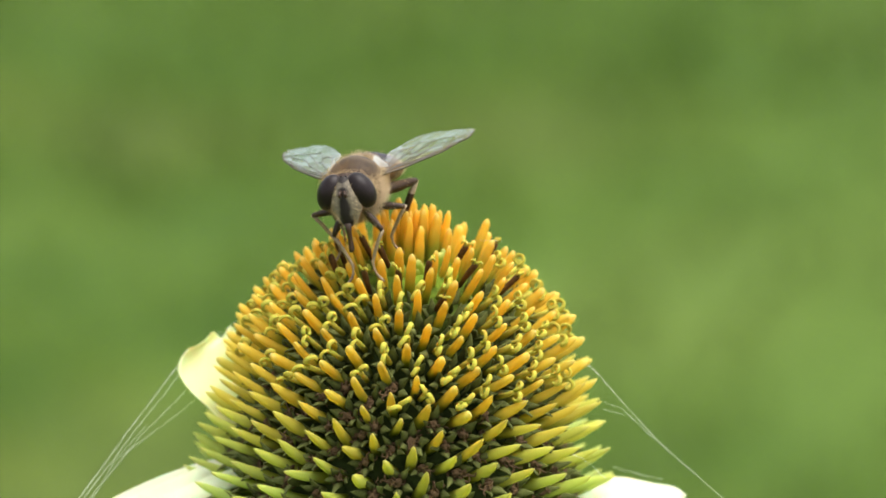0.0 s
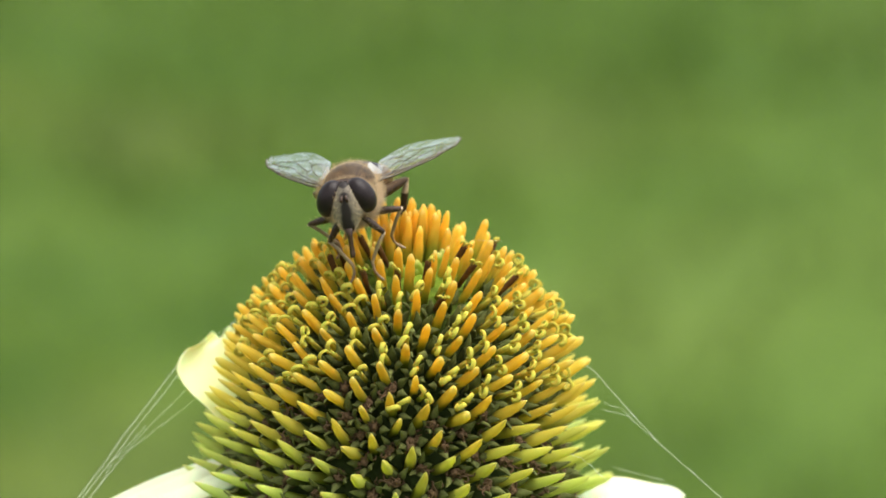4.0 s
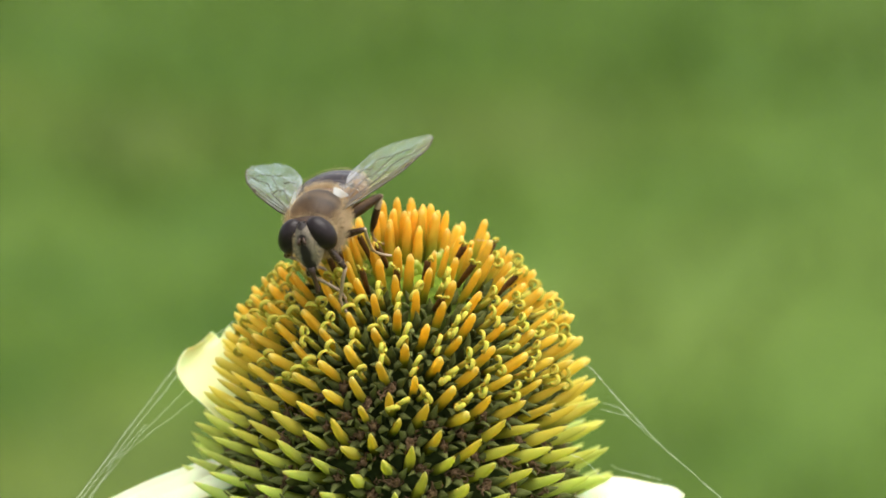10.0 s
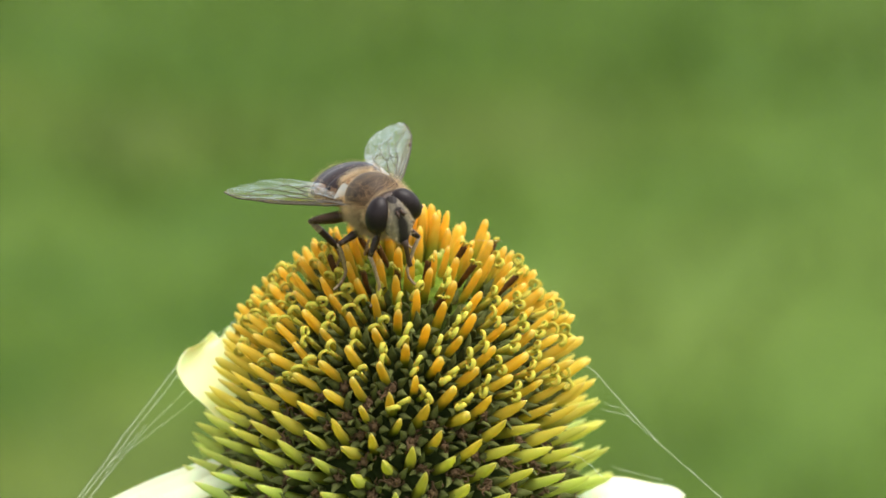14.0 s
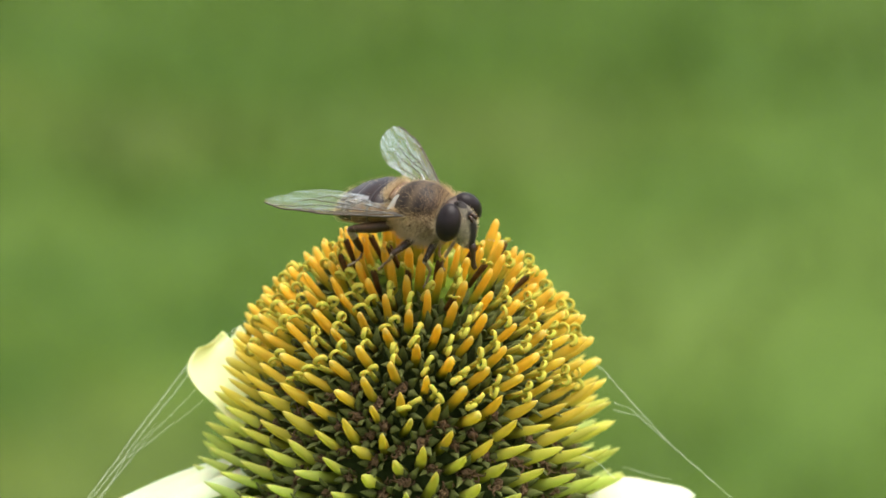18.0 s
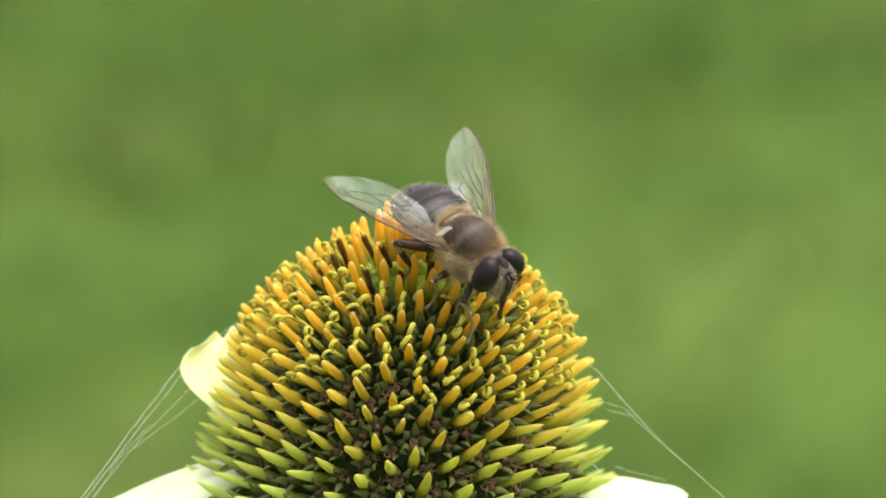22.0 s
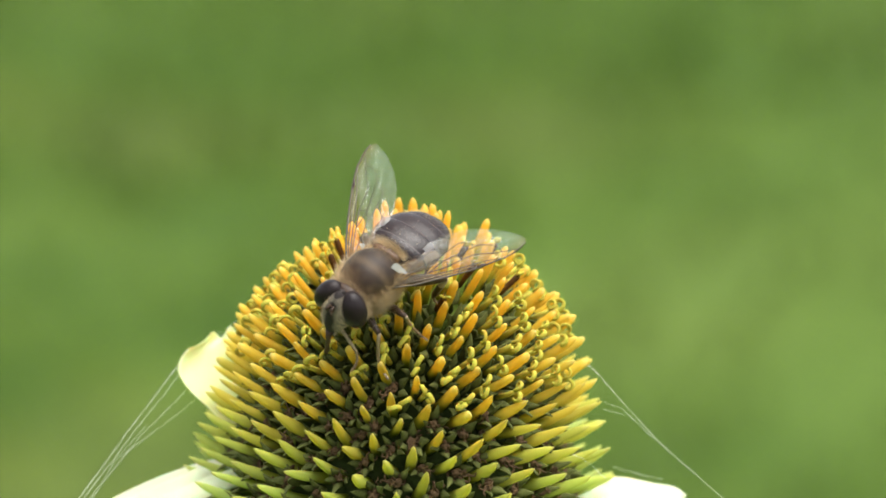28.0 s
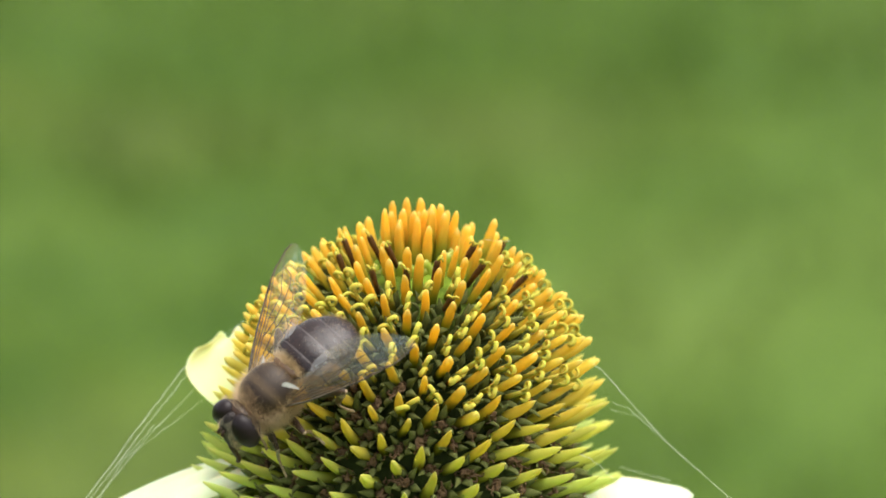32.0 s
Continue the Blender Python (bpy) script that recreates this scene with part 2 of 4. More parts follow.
def face_material():
    """Dusty tan face with a soft-edged dark stripe down its middle, dark round the feelers and on the crown."""
    m, nt, b = node_mat("dusted_face")
    tc = nt.nodes.new("ShaderNodeTexCoord")
    sep = nt.nodes.new("ShaderNodeSeparateXYZ")
    nt.links.new(tc.outputs["Object"], sep.inputs[0])
    zn = nt.nodes.new("ShaderNodeMapRange")
    nt.links.new(sep.outputs[2], zn.inputs[0])
    zn.inputs[1].default_value, zn.inputs[2].default_value = -2.4 * MM, 1.3 * MM
    # half width of the stripe, as a share of a millimetre, by height
    width = ramp(nt, zn.outputs[0], [(h, (w, w, w)) for h, w in ((0.0, 0.75), (0.12, 0.50), (0.28, 0.42), (0.45, 0.40), (0.58, 0.32), (0.68, 0.20), (0.73, 0.36), (0.80, 0.33), (0.85, 0.04), (0.90, 0.06), (0.96, 0.6))])
    ab = nt.nodes.new("ShaderNodeMath")
    ab.operation = "ABSOLUTE"
    nt.links.new(sep.outputs[0], ab.inputs[0])
    n, fine = noise_node(nt, 2600, 3), noise_node(nt, 9000, 3)
    wob = nt.nodes.new("ShaderNodeMath")
    wob.operation = "MULTIPLY_ADD"
    nt.links.new(n.outputs[0], wob.inputs[0])
    wob.inputs[1].default_value = 0.22 * MM
    nt.links.new(ab.outputs[0], wob.inputs[2])
    mm = nt.nodes.new("ShaderNodeMath")
    mm.operation = "MULTIPLY"
    nt.links.new(wob.outputs[0], mm.inputs[0])
    mm.inputs[1].default_value = 1000
    gap = nt.nodes.new("ShaderNodeMath")
    gap.operation = "SUBTRACT"
    nt.links.new(mm.outputs[0], gap.inputs[0])
    nt.links.new(width, gap.inputs[1])
    soft = nt.nodes.new("ShaderNodeMapRange")
    soft.interpolation_type = "SMOOTHSTEP"
    nt.links.new(gap.outputs[0], soft.inputs[0])
    soft.inputs[1].default_value, soft.inputs[2].default_value = -0.06, 0.24
    dust = ramp(nt, n.outputs[0], [(0.3, (0.11, 0.090, 0.058)), (0.7, (0.26, 0.215, 0.145))])
    brow = ramp(nt, zn.outputs[0], [(0.66, (0, 0, 0)), (0.82, (0.85, 0.85, 0.85))])
    dust = mix(nt, brow, dust, (0.10, 0.082, 0.060))
    dust = mix(nt, 0.16, dust, ramp(nt, fine.outputs[0], [(0.35, (0.07, 0.055, 0.04)), (0.65, (0.50, 0.43, 0.31))]))
    c = mix(nt, soft.outputs[0], (0.018, 0.013, 0.011), dust)
    nt.links.new(c, b.inputs["Base Color"])
    b.inputs["Roughness"].default_value, b.inputs["Specular IOR Level"].default_value = 0.6, 0.25
    bump(nt, b, fine.outputs[0], 0.6, 0.06 * MM)
    return m


def lobe_material():
    """Milky half-clear skin."""
    m, nt, b = node_mat("pale_lobe")
    n = noise_node(nt, 900, 3)
    c = ramp(nt, n.outputs[0], [(0.3, (0.74, 0.76, 0.72)), (0.7, (0.88, 0.90, 0.86))])
    nt.links.new(c, b.inputs["Base Color"])
    b.inputs["Roughness"].default_value = 0.4
    thin(nt, b, c, 0.5)
    body = nt.nodes["Material Output"].inputs[0].links[0].from_socket
    tr = nt.nodes.new("ShaderNodeBsdfTransparent")
    ms = nt.nodes.new("ShaderNodeMixShader")
    ms.inputs[0].default_value = 0.75
    nt.links.new(tr.outputs[0], ms.inputs[1])
    nt.links.new(body, ms.inputs[2])
    nt.links.new(ms.outputs[0], nt.nodes["Material Output"].inputs[0])
    return m


def hair_material(name, dark, light):
    """Fine hair that glows when lit from behind."""
    m, nt, b = node_mat(name)
    n = noise_node(nt, 700, 3)
    c = ramp(nt, n.outputs[0], [(0.3, dark), (0.7, light)])
    nt.links.new(c, b.inputs["Base Color"])
    b.inputs["Roughness"].default_value = 0.6
    thin(nt, b, c, 0.5)
    return m


def core_material():
    """Green young flesh at the crown, brightened to imitate glow between the scales, dark below."""
    m, nt, b = node_mat("receptacle_flesh")
    tc = nt.nodes.new("ShaderNodeTexCoord")
    sep = nt.nodes.new("ShaderNodeSeparateXYZ")
    nt.links.new(tc.outputs["Object"], sep.inputs[0])
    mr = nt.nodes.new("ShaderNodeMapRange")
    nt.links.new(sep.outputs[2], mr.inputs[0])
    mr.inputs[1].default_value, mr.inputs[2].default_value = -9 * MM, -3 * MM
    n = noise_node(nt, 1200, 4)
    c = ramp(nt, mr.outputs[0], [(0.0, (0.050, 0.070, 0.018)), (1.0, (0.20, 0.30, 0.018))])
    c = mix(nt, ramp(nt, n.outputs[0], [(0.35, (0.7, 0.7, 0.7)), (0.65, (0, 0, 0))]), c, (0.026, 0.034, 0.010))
    nt.links.new(c, b.inputs["Base Color"])
    b.inputs["Roughness"].default_value, b.inputs["Specular IOR Level"].default_value = 0.9, 0.1
    bump(nt, b, n.outputs[0], 1.0, 0.2 * MM)
    return m


M = {
    "bract": bract_material(), "petal": petal_material(), "lawn": lawn_material(), "wing": wing_material(), "thorax": thorax_material(),
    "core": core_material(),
    "style": surface("curled_style", (0.32, 0.30, 0.028), (0.48, 0.43, 0.065), 1500, 0.85, sub=0.2, spec=0.15),
    "anther": surface("anther_tube", (0.030, 0.013, 0.003), (0.13, 0.058, 0.012), 1800, 0.7, spec=0.2),
    "wither": surface("withered_floret", (0.040, 0.023, 0.011), (0.20, 0.125, 0.062), 3500, 0.9, spec=0.15),
    "calyx": surface("calyx_scale", (0.060, 0.074, 0.018), (0.170, 0.185, 0.052), 1300, 0.8, spec=0.2),
    "stem": surface("stem_skin", (0.05, 0.09, 0.02), (0.10, 0.15, 0.04), 300, 0.6),
    "silk": surface("silk", (0.75, 0.78, 0.74), (0.9, 0.92, 0.88), 800, 0.35),
    "eye": surface("compound_eye", (0.010, 0.007, 0.007), (0.022, 0.015, 0.014), 700, 0.33, bump_mm=0.02, fine=14, spec=0.17),
    "face": face_material(),
    "stripe": surface("crown_cuticle", (0.014, 0.011, 0.010), (0.040, 0.030, 0.026), 900, 0.6, spec=0.2),
    "dark": surface("dark_cuticle", (0.016, 0.009, 0.005), (0.060, 0.031, 0.015), 900, 0.42, spec=0.3),
    "shin": surface("brown_shin", (0.15, 0.100, 0.050), (0.44, 0.33, 0.20), 450, 0.5),
    "abdomen": surface("abdomen_cuticle", (0.008, 0.005, 0.005), (0.026, 0.014, 0.011), 500, 0.25, bump_mm=0.05, spec=0.34),
    "edge": surface("plate_edge", (0.014, 0.009, 0.008), (0.040, 0.026, 0.020), 900, 0.45),
    "rust": surface("rusty_flank", (0.060, 0.030, 0.012), (0.150, 0.078, 0.030), 600, 0.45),
    "band": surface("pale_band", (0.13, 0.085, 0.04), (0.30, 0.21, 0.11), 900, 0.6),
    "fur": hair_material("tawny_hair", (0.50, 0.385, 0.21), (0.82, 0.69, 0.47)),
    "furdark": hair_material("brown_hair", (0.58, 0.42, 0.22), (0.82, 0.64, 0.40)),
    "vein": surface("wing_vein", (0.024, 0.018, 0.010), (0.075, 0.055, 0.030), 900, 0.5),
    "lobe": lobe_material(),
}


# ---- mesh helpers (lengths in millimetres unless noted) ----
def mesh(name, verts, faces, material, uvs=None, smooth=True, scale=MM):
    me = bpy.data.meshes.new(name)
    me.from_pydata([tuple(c * scale for c in v) for v in verts], [], faces)
    if uvs:
        lay = me.uv_layers.new(name="UVMap")
        for lp in me.loops:
            lay.data[lp.index].uv = uvs[lp.vertex_index]
    if smooth:
        me.polygons.foreach_set("use_smooth", [True] * len(me.polygons))
    me.materials.append(material)
    me.update()
    return me


def tube(points, radii, seg=6, flat=1.0, start=0):
    """A closed tube along points; flat squeezes it. Returns verts, faces, uvs."""
    pts = [Vector(p) for p in points]
    vs, fs, uvs = [], [], []
    ref = Vector((1, 0, 0))
    d0 = (pts[1] - pts[0]).normalized()
    if abs(d0.x) > 0.9:
        ref = Vector((0, 1, 0))
    n = len(pts)
    for i, p in enumerate(pts):
        d = (pts[min(i + 1, n - 1)] - pts[max(i - 1, 0)]).normalized()
        x = (ref - d * ref.dot(d)).normalized()
        ref = x
        y = d.cross(x)
        for k in range(seg):
            t = 2 * math.pi * k / seg
            vs.append(p + (x * math.cos(t) + y * math.sin(t) * flat) * radii[i])
            uvs.append((k / seg, i / (n - 1)))
    for i in range(n - 1):
        for k in range(seg):
            k2 = (k + 1) % seg
            fs.append(tuple(start + q for q in (i * seg + k, i * seg + k2, (i + 1) * seg + k2, (i + 1) * seg + k)))
    vs += [pts[0], pts[-1]]
    uvs += [(0, 0), (0, 1)]
    c0, c1 = n * seg, n * seg + 1
    for k in range(seg):
        k2 = (k + 1) % seg
        fs.append((start + c0, start + k2, start + k))
        fs.append((start + c1, start + (n - 1) * seg + k, start + (n - 1) * seg + k2))
    return vs, fs, uvs


def blob(radii, rings=12, seg=18, shape=None, off=(0, 0, 0)):
    """An ellipsoid with its poles on the y axis; shape(v) may move each unit point first."""
    vs, fs = [], []
    for i in range(rings + 1):
        t = math.pi * i / rings
        for k in range(seg):
            p = 2 * math.pi * k / seg
            v = Vector((math.sin(t) * math.cos(p), math.cos(t), math.sin(t) * math.sin(p)))
            if shape:
                v = shape(v)
            vs.append(Vector((v.x * radii[0] + off[0], v.y * radii[1] + off[1], v.z * radii[2] + off[2])))
    for i in range(rings):
        for k in range(seg):
            k2 = (k + 1) % seg
            fs.append((i * seg + k, i * seg + k2, (i + 1) * seg + k2, (i + 1) * seg + k))
    return vs, fs


def join(*geoms):
    vs, fs = [], []
    for v, f in geoms:
        o = len(vs)
        vs += list(v)
        fs += [tuple(q + o for q in t) for t in f]
    return vs, fs


def part(name, me, parent, label="", m=None):
    ob = new(name, me)
    ob.parent = parent
    if m is not None:
        ob.matrix_basis = m
    if label:
        ob["label"] = label
    return ob


def interp(x, xs, ys):
    return float(np.interp(x, xs, ys))


def flow(x, xs, ys):
    """Smooth interpolation through rising xs (Catmull-Rom)."""
    x = min(max(x, xs[0]), xs[-1])
    k = max(0, min(len(xs) - 2, sum(1 for q in xs if q <= x) - 1))
    h = xs[k + 1] - xs[k]
    slope = lambda i: (ys[min(i + 1, len(xs) - 1)] - ys[max(i - 1, 0)]) / (xs[min(i + 1, len(xs) - 1)] - xs[max(i - 1, 0)])
    t = (x - xs[k]) / h
    a0, b0 = slope(k) * h, slope(k + 1) * h
    return ys[k] * (2 * t ** 3 - 3 * t * t + 1) + a0 * (t ** 3 - 2 * t * t + t) + ys[k + 1] * (3 * t * t - 2 * t ** 3) + b0 * (t ** 3 - t * t)


# ---- ground ----
ground = new("ground", mesh("ground", [(-150, -150, 0), (150, -150, 0), (150, 150, 0), (-150, 150, 0)], [(0, 1, 2, 3)], M["lawn"], scale=1.0, smooth=False))
tagged(ground, "mown green lawn with paler and darker patches", "lawn", kind="structure")


def grass():
    rng = random.Random(5)
    vs, fs = [], []
    for _ in range(11000):
        y, x = rng.gauss(2.4, 0.9), rng.gauss(0, 0.55)
        h, w, t = rng.uniform(0.010, 0.024), rng.uniform(0.0012, 0.0025), rng.uniform(0, 6.28)
        lx, ly = rng.gauss(0, 0.010), rng.gauss(0, 0.010)
        dx, dy = math.cos(t) * w, math.sin(t) * w
        o = len(vs)
        vs += [(x - dx, y - dy, -0.002), (x + dx, y + dy, -0.002), (x + dx * 0.7 + lx * 0.4, y + dy * 0.7 + ly * 0.4, h * 0.6), (x - dx * 0.7 + lx * 0.4, y - dy * 0.7 + ly * 0.4, h * 0.6), (x + lx, y + ly, h)]
        fs += [(o, o + 1, o + 2, o + 3), (o + 3, o + 2, o + 4)]
    ob = new("grass", mesh("grass", vs, fs, M["lawn"], scale=1.0))
    tagged(ob, "short green lawn grass, out of focus behind the flower", "grass", kind="stuff")


grass()

# ---- the coneflower head: scales in golden-angle spirals ----
LEAN = 0.0497            # the head's lean, radians
PHI0, DPHI = 1.3231, 2.40040
KNOT = [0.0, 0.89, 2.12, 3.293, 4.425, 5.388, 6.206, 7.103, 8.0]
TIP_R = [0.1, 2.779, 5.732, 8.883, 12.04, 13.516, 14.459, 15.797, 16.932]
TIP_Z = [-0.466, 0.08, 1.667, 4.856, 8.567, 12.032, 15.496, 21.121, 28.465]
COUNT = 460
CROWN = 10             # the innermost seats, taken by the tuft of young, tall scales
HEAD = Matrix.Translation(TOP) @ Matrix.Rotation(LEAN, 4, "Y")


def tip_at(i):
    u = math.sqrt((i + 0.5) / COUNT) * 8
    r, z = interp(u, KNOT, TIP_R), -interp(u, KNOT, TIP_Z)
    return r, z - 2.2 * math.exp(-(r - 3.2) / 2.2)


def rise_at(r, z):
    """How steeply a scale stands (degrees), by its height on the head."""
    return interp(-z, [-1, 1.2, 2.5, 4.5, 7, 10.5, 14, 18, 23, 30], [86, 78, 62, 46, 36, 27, 21, 16, 9, 0])


def length_at(z):
    return interp(-z, [0, 2, 5, 9, 14, 30], [3.6, 4.4, 5.0, 5.7, 6.6, 7.2])


def tip_colour(z, j):
    o = -z + 2.0 * (j - 0.5)
    return tuple(interp(o, [0, 6, 9, 12, 14.5, 17.5, 22], ch) for ch in ((0.89, 0.88, 0.84, 0.78, 0.69, 0.63, 0.62), (0.56, 0.59, 0.62, 0.64, 0.67, 0.70, 0.73), (0.050, 0.062, 0.08, 0.10, 0.13, 0.17, 0.23)))


def bract_mesh(kind, bend, wide, seed):
    """A stiff scale: straight sides and a bluntly pointed end; the lower ones narrow all the way."""
    rng = random.Random(seed)
    L, n = 5.4, 12
    pts, rad = [], []
    for i in range(n):
        tt = 1 - (1 - i / (n - 1)) ** 1.7
        pts.append((rng.gauss(0, 0.018), bend * (tt ** 2) - bend, L * tt))
        if kind == "crown":
            r = 0.47 * (1 - 0.30 * tt) * math.sqrt(max(0, 1 - tt ** 9))
        elif kind == "blunt":
            r = 0.43 * (1 - 0.20 * tt) * max(0, 1 - tt ** 14) ** 0.5
        else:
            r = 0.48 * (1 - 0.30 * tt) * max(0, 1 - tt ** 5.5) ** 0.62
        rad.append(max(0.035, r * (1 + rng.gauss(0, 0.03))) * wide)
    v, f, uv = tube(pts, rad, 9, 0.8)
    # a shallow keel along the back
    v = [Vector((p.x, p.y + 0.05 * math.cos(min(1, abs(p.x) / 0.3) * 3.14), p.z)) for p in v]
    return v, f, [(q[0], min(1, p[2] / L)) for q, p in zip(uv, v)]


BLUNT = [bract_mesh("blunt", 0.15 + 0.08 * k, (0.92, 1.0, 1.1, 0.85)[k], k) for k in range(4)]
CROWN_ME = [mesh("bract", *g[:2], M["bract"], g[2]) for g in (bract_mesh("crown", 0.1, 1.0, 20 + k) for k in range(3))]
SHARP = [bract_mesh("sharp", 0.40 + 0.10 * k, (1.0, 1.1, 0.92, 1.05)[k], 9 + k) for k in range(4)]
BLUNT_ME = [mesh("bract", *g[:2], M["bract"], g[2]) for g in BLUNT]
SHARP_ME = [mesh("bract", *g[:2], M["bract"], g[2]) for g in SHARP]


def style_geom(kind, seed):
    """A spent style: a stout stalk that forks into two flat branches, each rolled back into a ring."""
    rng = random.Random(seed)
    geoms = [tube([(0, 0, -2.0), (0, 0, -0.9), (0, 0.02, -0.15)], [0.19, 0.18, 0.16], 7)[:2]]
    for side in (1, -1):
        r, turn, up = rng.uniform(0.29, 0.37), rng.uniform(4.9, 6.6) - (2.0 if kind == 2 else 0), rng.uniform(-0.10, 0.18)
        skew = rng.uniform(-0.35, 0.35)
        pts = [(0, 0.03 * side, -0.22)]
        for k in range(14):
            t = math.pi + 0.5 - turn * k / 13
            y, z = r + 0.06 + r * math.cos(t) * (1 - 0.012 * k), up + r * math.sin(t) * (1 - 0.012 * k) + 0.12
            pts.append(((k * 0.020 - 0.1) * side + skew * y * 0.6, side * y, z))
        geoms.append(tube(pts, [0.15, 0.16] + [0.165] * 12 + [0.11], 7, 0.62)[:2])
    v, f = join(*geoms)
    return v, f, [(0, 0)] * len(v)


STYLE = [style_geom((0, 0, 2, 0, 0, 0, 2, 0)[k], k) for k in range(8)]
STYLE_ME = [mesh("style", *g[:2], M["style"], g[2]) for g in STYLE]


def withered_geom(seed):
    """A spent floret: a tangle of dry brown threads and lobes."""
    rng = random.Random(seed)
    gs = [blob((0.22, 0.22, 0.30), 6, 8)]
    for k in range(4):
        t = k * 1.57 + rng.uniform(-0.4, 0.4)
        p = Vector((0.15 * math.cos(t), 0.15 * math.sin(t), rng.uniform(-0.2, 0.2)))
        d = Vector((math.cos(t), math.sin(t), rng.uniform(0.4, 1.6))).normalized()
        pts = [p]
        for _ in range(13):
            d = (d + Vector((rng.gauss(0, 0.8), rng.gauss(0, 0.8), rng.gauss(0, 0.6))) - p * 0.9).normalized()
            p = p + d * 0.18
            pts.append(p)
        gs.append(tube(pts, [0.085, 0.07, 0.09, 0.06, 0.08, 0.05, 0.07, 0.05, 0.07, 0.05, 0.06, 0.04, 0.05, 0.02], 5)[:2])
    return join(*gs)


def calyx_geom(seed):
    """The dark green star of flat pointed leaves round a spent floret, each folded along its middle."""
    rng = random.Random(seed)
    vs, fs = [], []
    for k in range(5):
        t = k * 1.257 + 0.3 + rng.uniform(-0.25, 0.25)
        h, w, lean = rng.uniform(0.6, 0.95), rng.uniform(0.21, 0.30), rng.uniform(0.25, 0.6)
        rot = Matrix.Rotation(t, 3, "Z")
        o = len(vs)
        rows = ((-1.2, 0.5), (-0.35, 0.95), (0.15, 1.0), (0.55, 0.62), (0.85, 0.28), (1.0, 0.02))
        for lay in (0, 1):
            for q, (z, share) in enumerate(rows):
                out = 0.30 + 0.05 * q + lean * max(0, z) ** 1.5 - 0.07 * lay
                for side in (-1, 0, 1):
                    vs.append(rot @ Vector((out + 0.12 * abs(side) * share, side * w * share, z * h + 0.05 * lay)))
        n = 3 * len(rows)
        for q in range(len(rows) - 1):
            for c in (0, 1):
                a0 = o + q * 3 + c
                fs.append((a0, a0 + 1, a0 + 4, a0 + 3))
                fs.append((n + a0 + 3, n + a0 + 4, n + a0 + 1, n + a0))
            for c, flip in ((0, False), (2, True)):
                a0 = o + q * 3 + c
                e = (a0, a0 + 3, n + a0 + 3, n + a0)
                fs.append(e[::-1] if flip else e)
    return vs, fs


WITHER_ME = [mesh("spent_floret", *withered_geom(k), M["wither"]) for k in range(4)]
CALYX_ME = [mesh("calyx", *calyx_geom(k), M["calyx"]) for k in range(4)]


def anther_geom(seed):
    rng = random.Random(seed)
    v, f, _ = tube([(0, 0, -1.6), (0, 0.03, -0.4), (0.02, 0.0, 0.4), (0.05, 0, 0.95), (0.06, 0, 1.15)], [0.20, 0.24, 0.28, 0.27, 0.12], 7)
    gs = [(v, f)]
    for k in range(2):
        t = rng.uniform(0, 3.1) + 3.14 * k
        c, n = math.cos(t), math.sin(t)
        gs.append(tube([(0.08 * c, 0.08 * n, 0.9), (0.14 * c, 0.14 * n, 1.25), (0.30 * c, 0.30 * n, 1.42), (0.46 * c, 0.46 * n, 1.32), (0.48 * c, 0.48 * n, 1.12)], [0.11, 0.12, 0.12, 0.11, 0.06], 6)[:2])
    return join(*gs)


ANTHER_ME = [mesh("anther_tube", *anther_geom(k), M["anther"]) for k in range(3)]
for me in ANTHER_ME:
    me.materials.append(M["style"])
    for p in me.polygons:
        if p.center.z > 1.06 * MM:
            p.material_index = 1

flower = new("coneflower")
tagged(flower, "white coneflower with a spiny orange and green cone", "flower")


def seat(i, back=0.0, lift=0.0, jit=None):
    """The frame of scale i in head space: x along the ring, y to the crown, z out along the scale; and its root."""
    r, z = tip_at(i)
    az = PHI0 - i * DPHI
    e = radians(rise_at(r, z) + (jit[0] if jit else 0))
    az2 = az + radians(jit[1] if jit else 0)
    d = Vector((math.cos(az2) * math.cos(e), math.sin(az2) * math.cos(e), math.sin(e)))
    t = Vector((-math.sin(az2), math.cos(az2), 0))
    y = d.cross(t)
    tip = Vector((math.cos(az) * r, math.sin(az) * r, z)) + d * (interp(-z, [2.2, 4, 7, 11, 16], [0.0, 0.1, 0.40, 0.15, 0]) + (1.0 if i in TALL else 0))
    rot = Matrix((t, y, d)).transposed()
    return tip, rot, d, y, r, z


def placed(origin, rot, s=(1, 1, 1)):
    return HEAD @ Matrix.LocRotScale(origin * MM, rot.to_quaternion(), Vector(s))


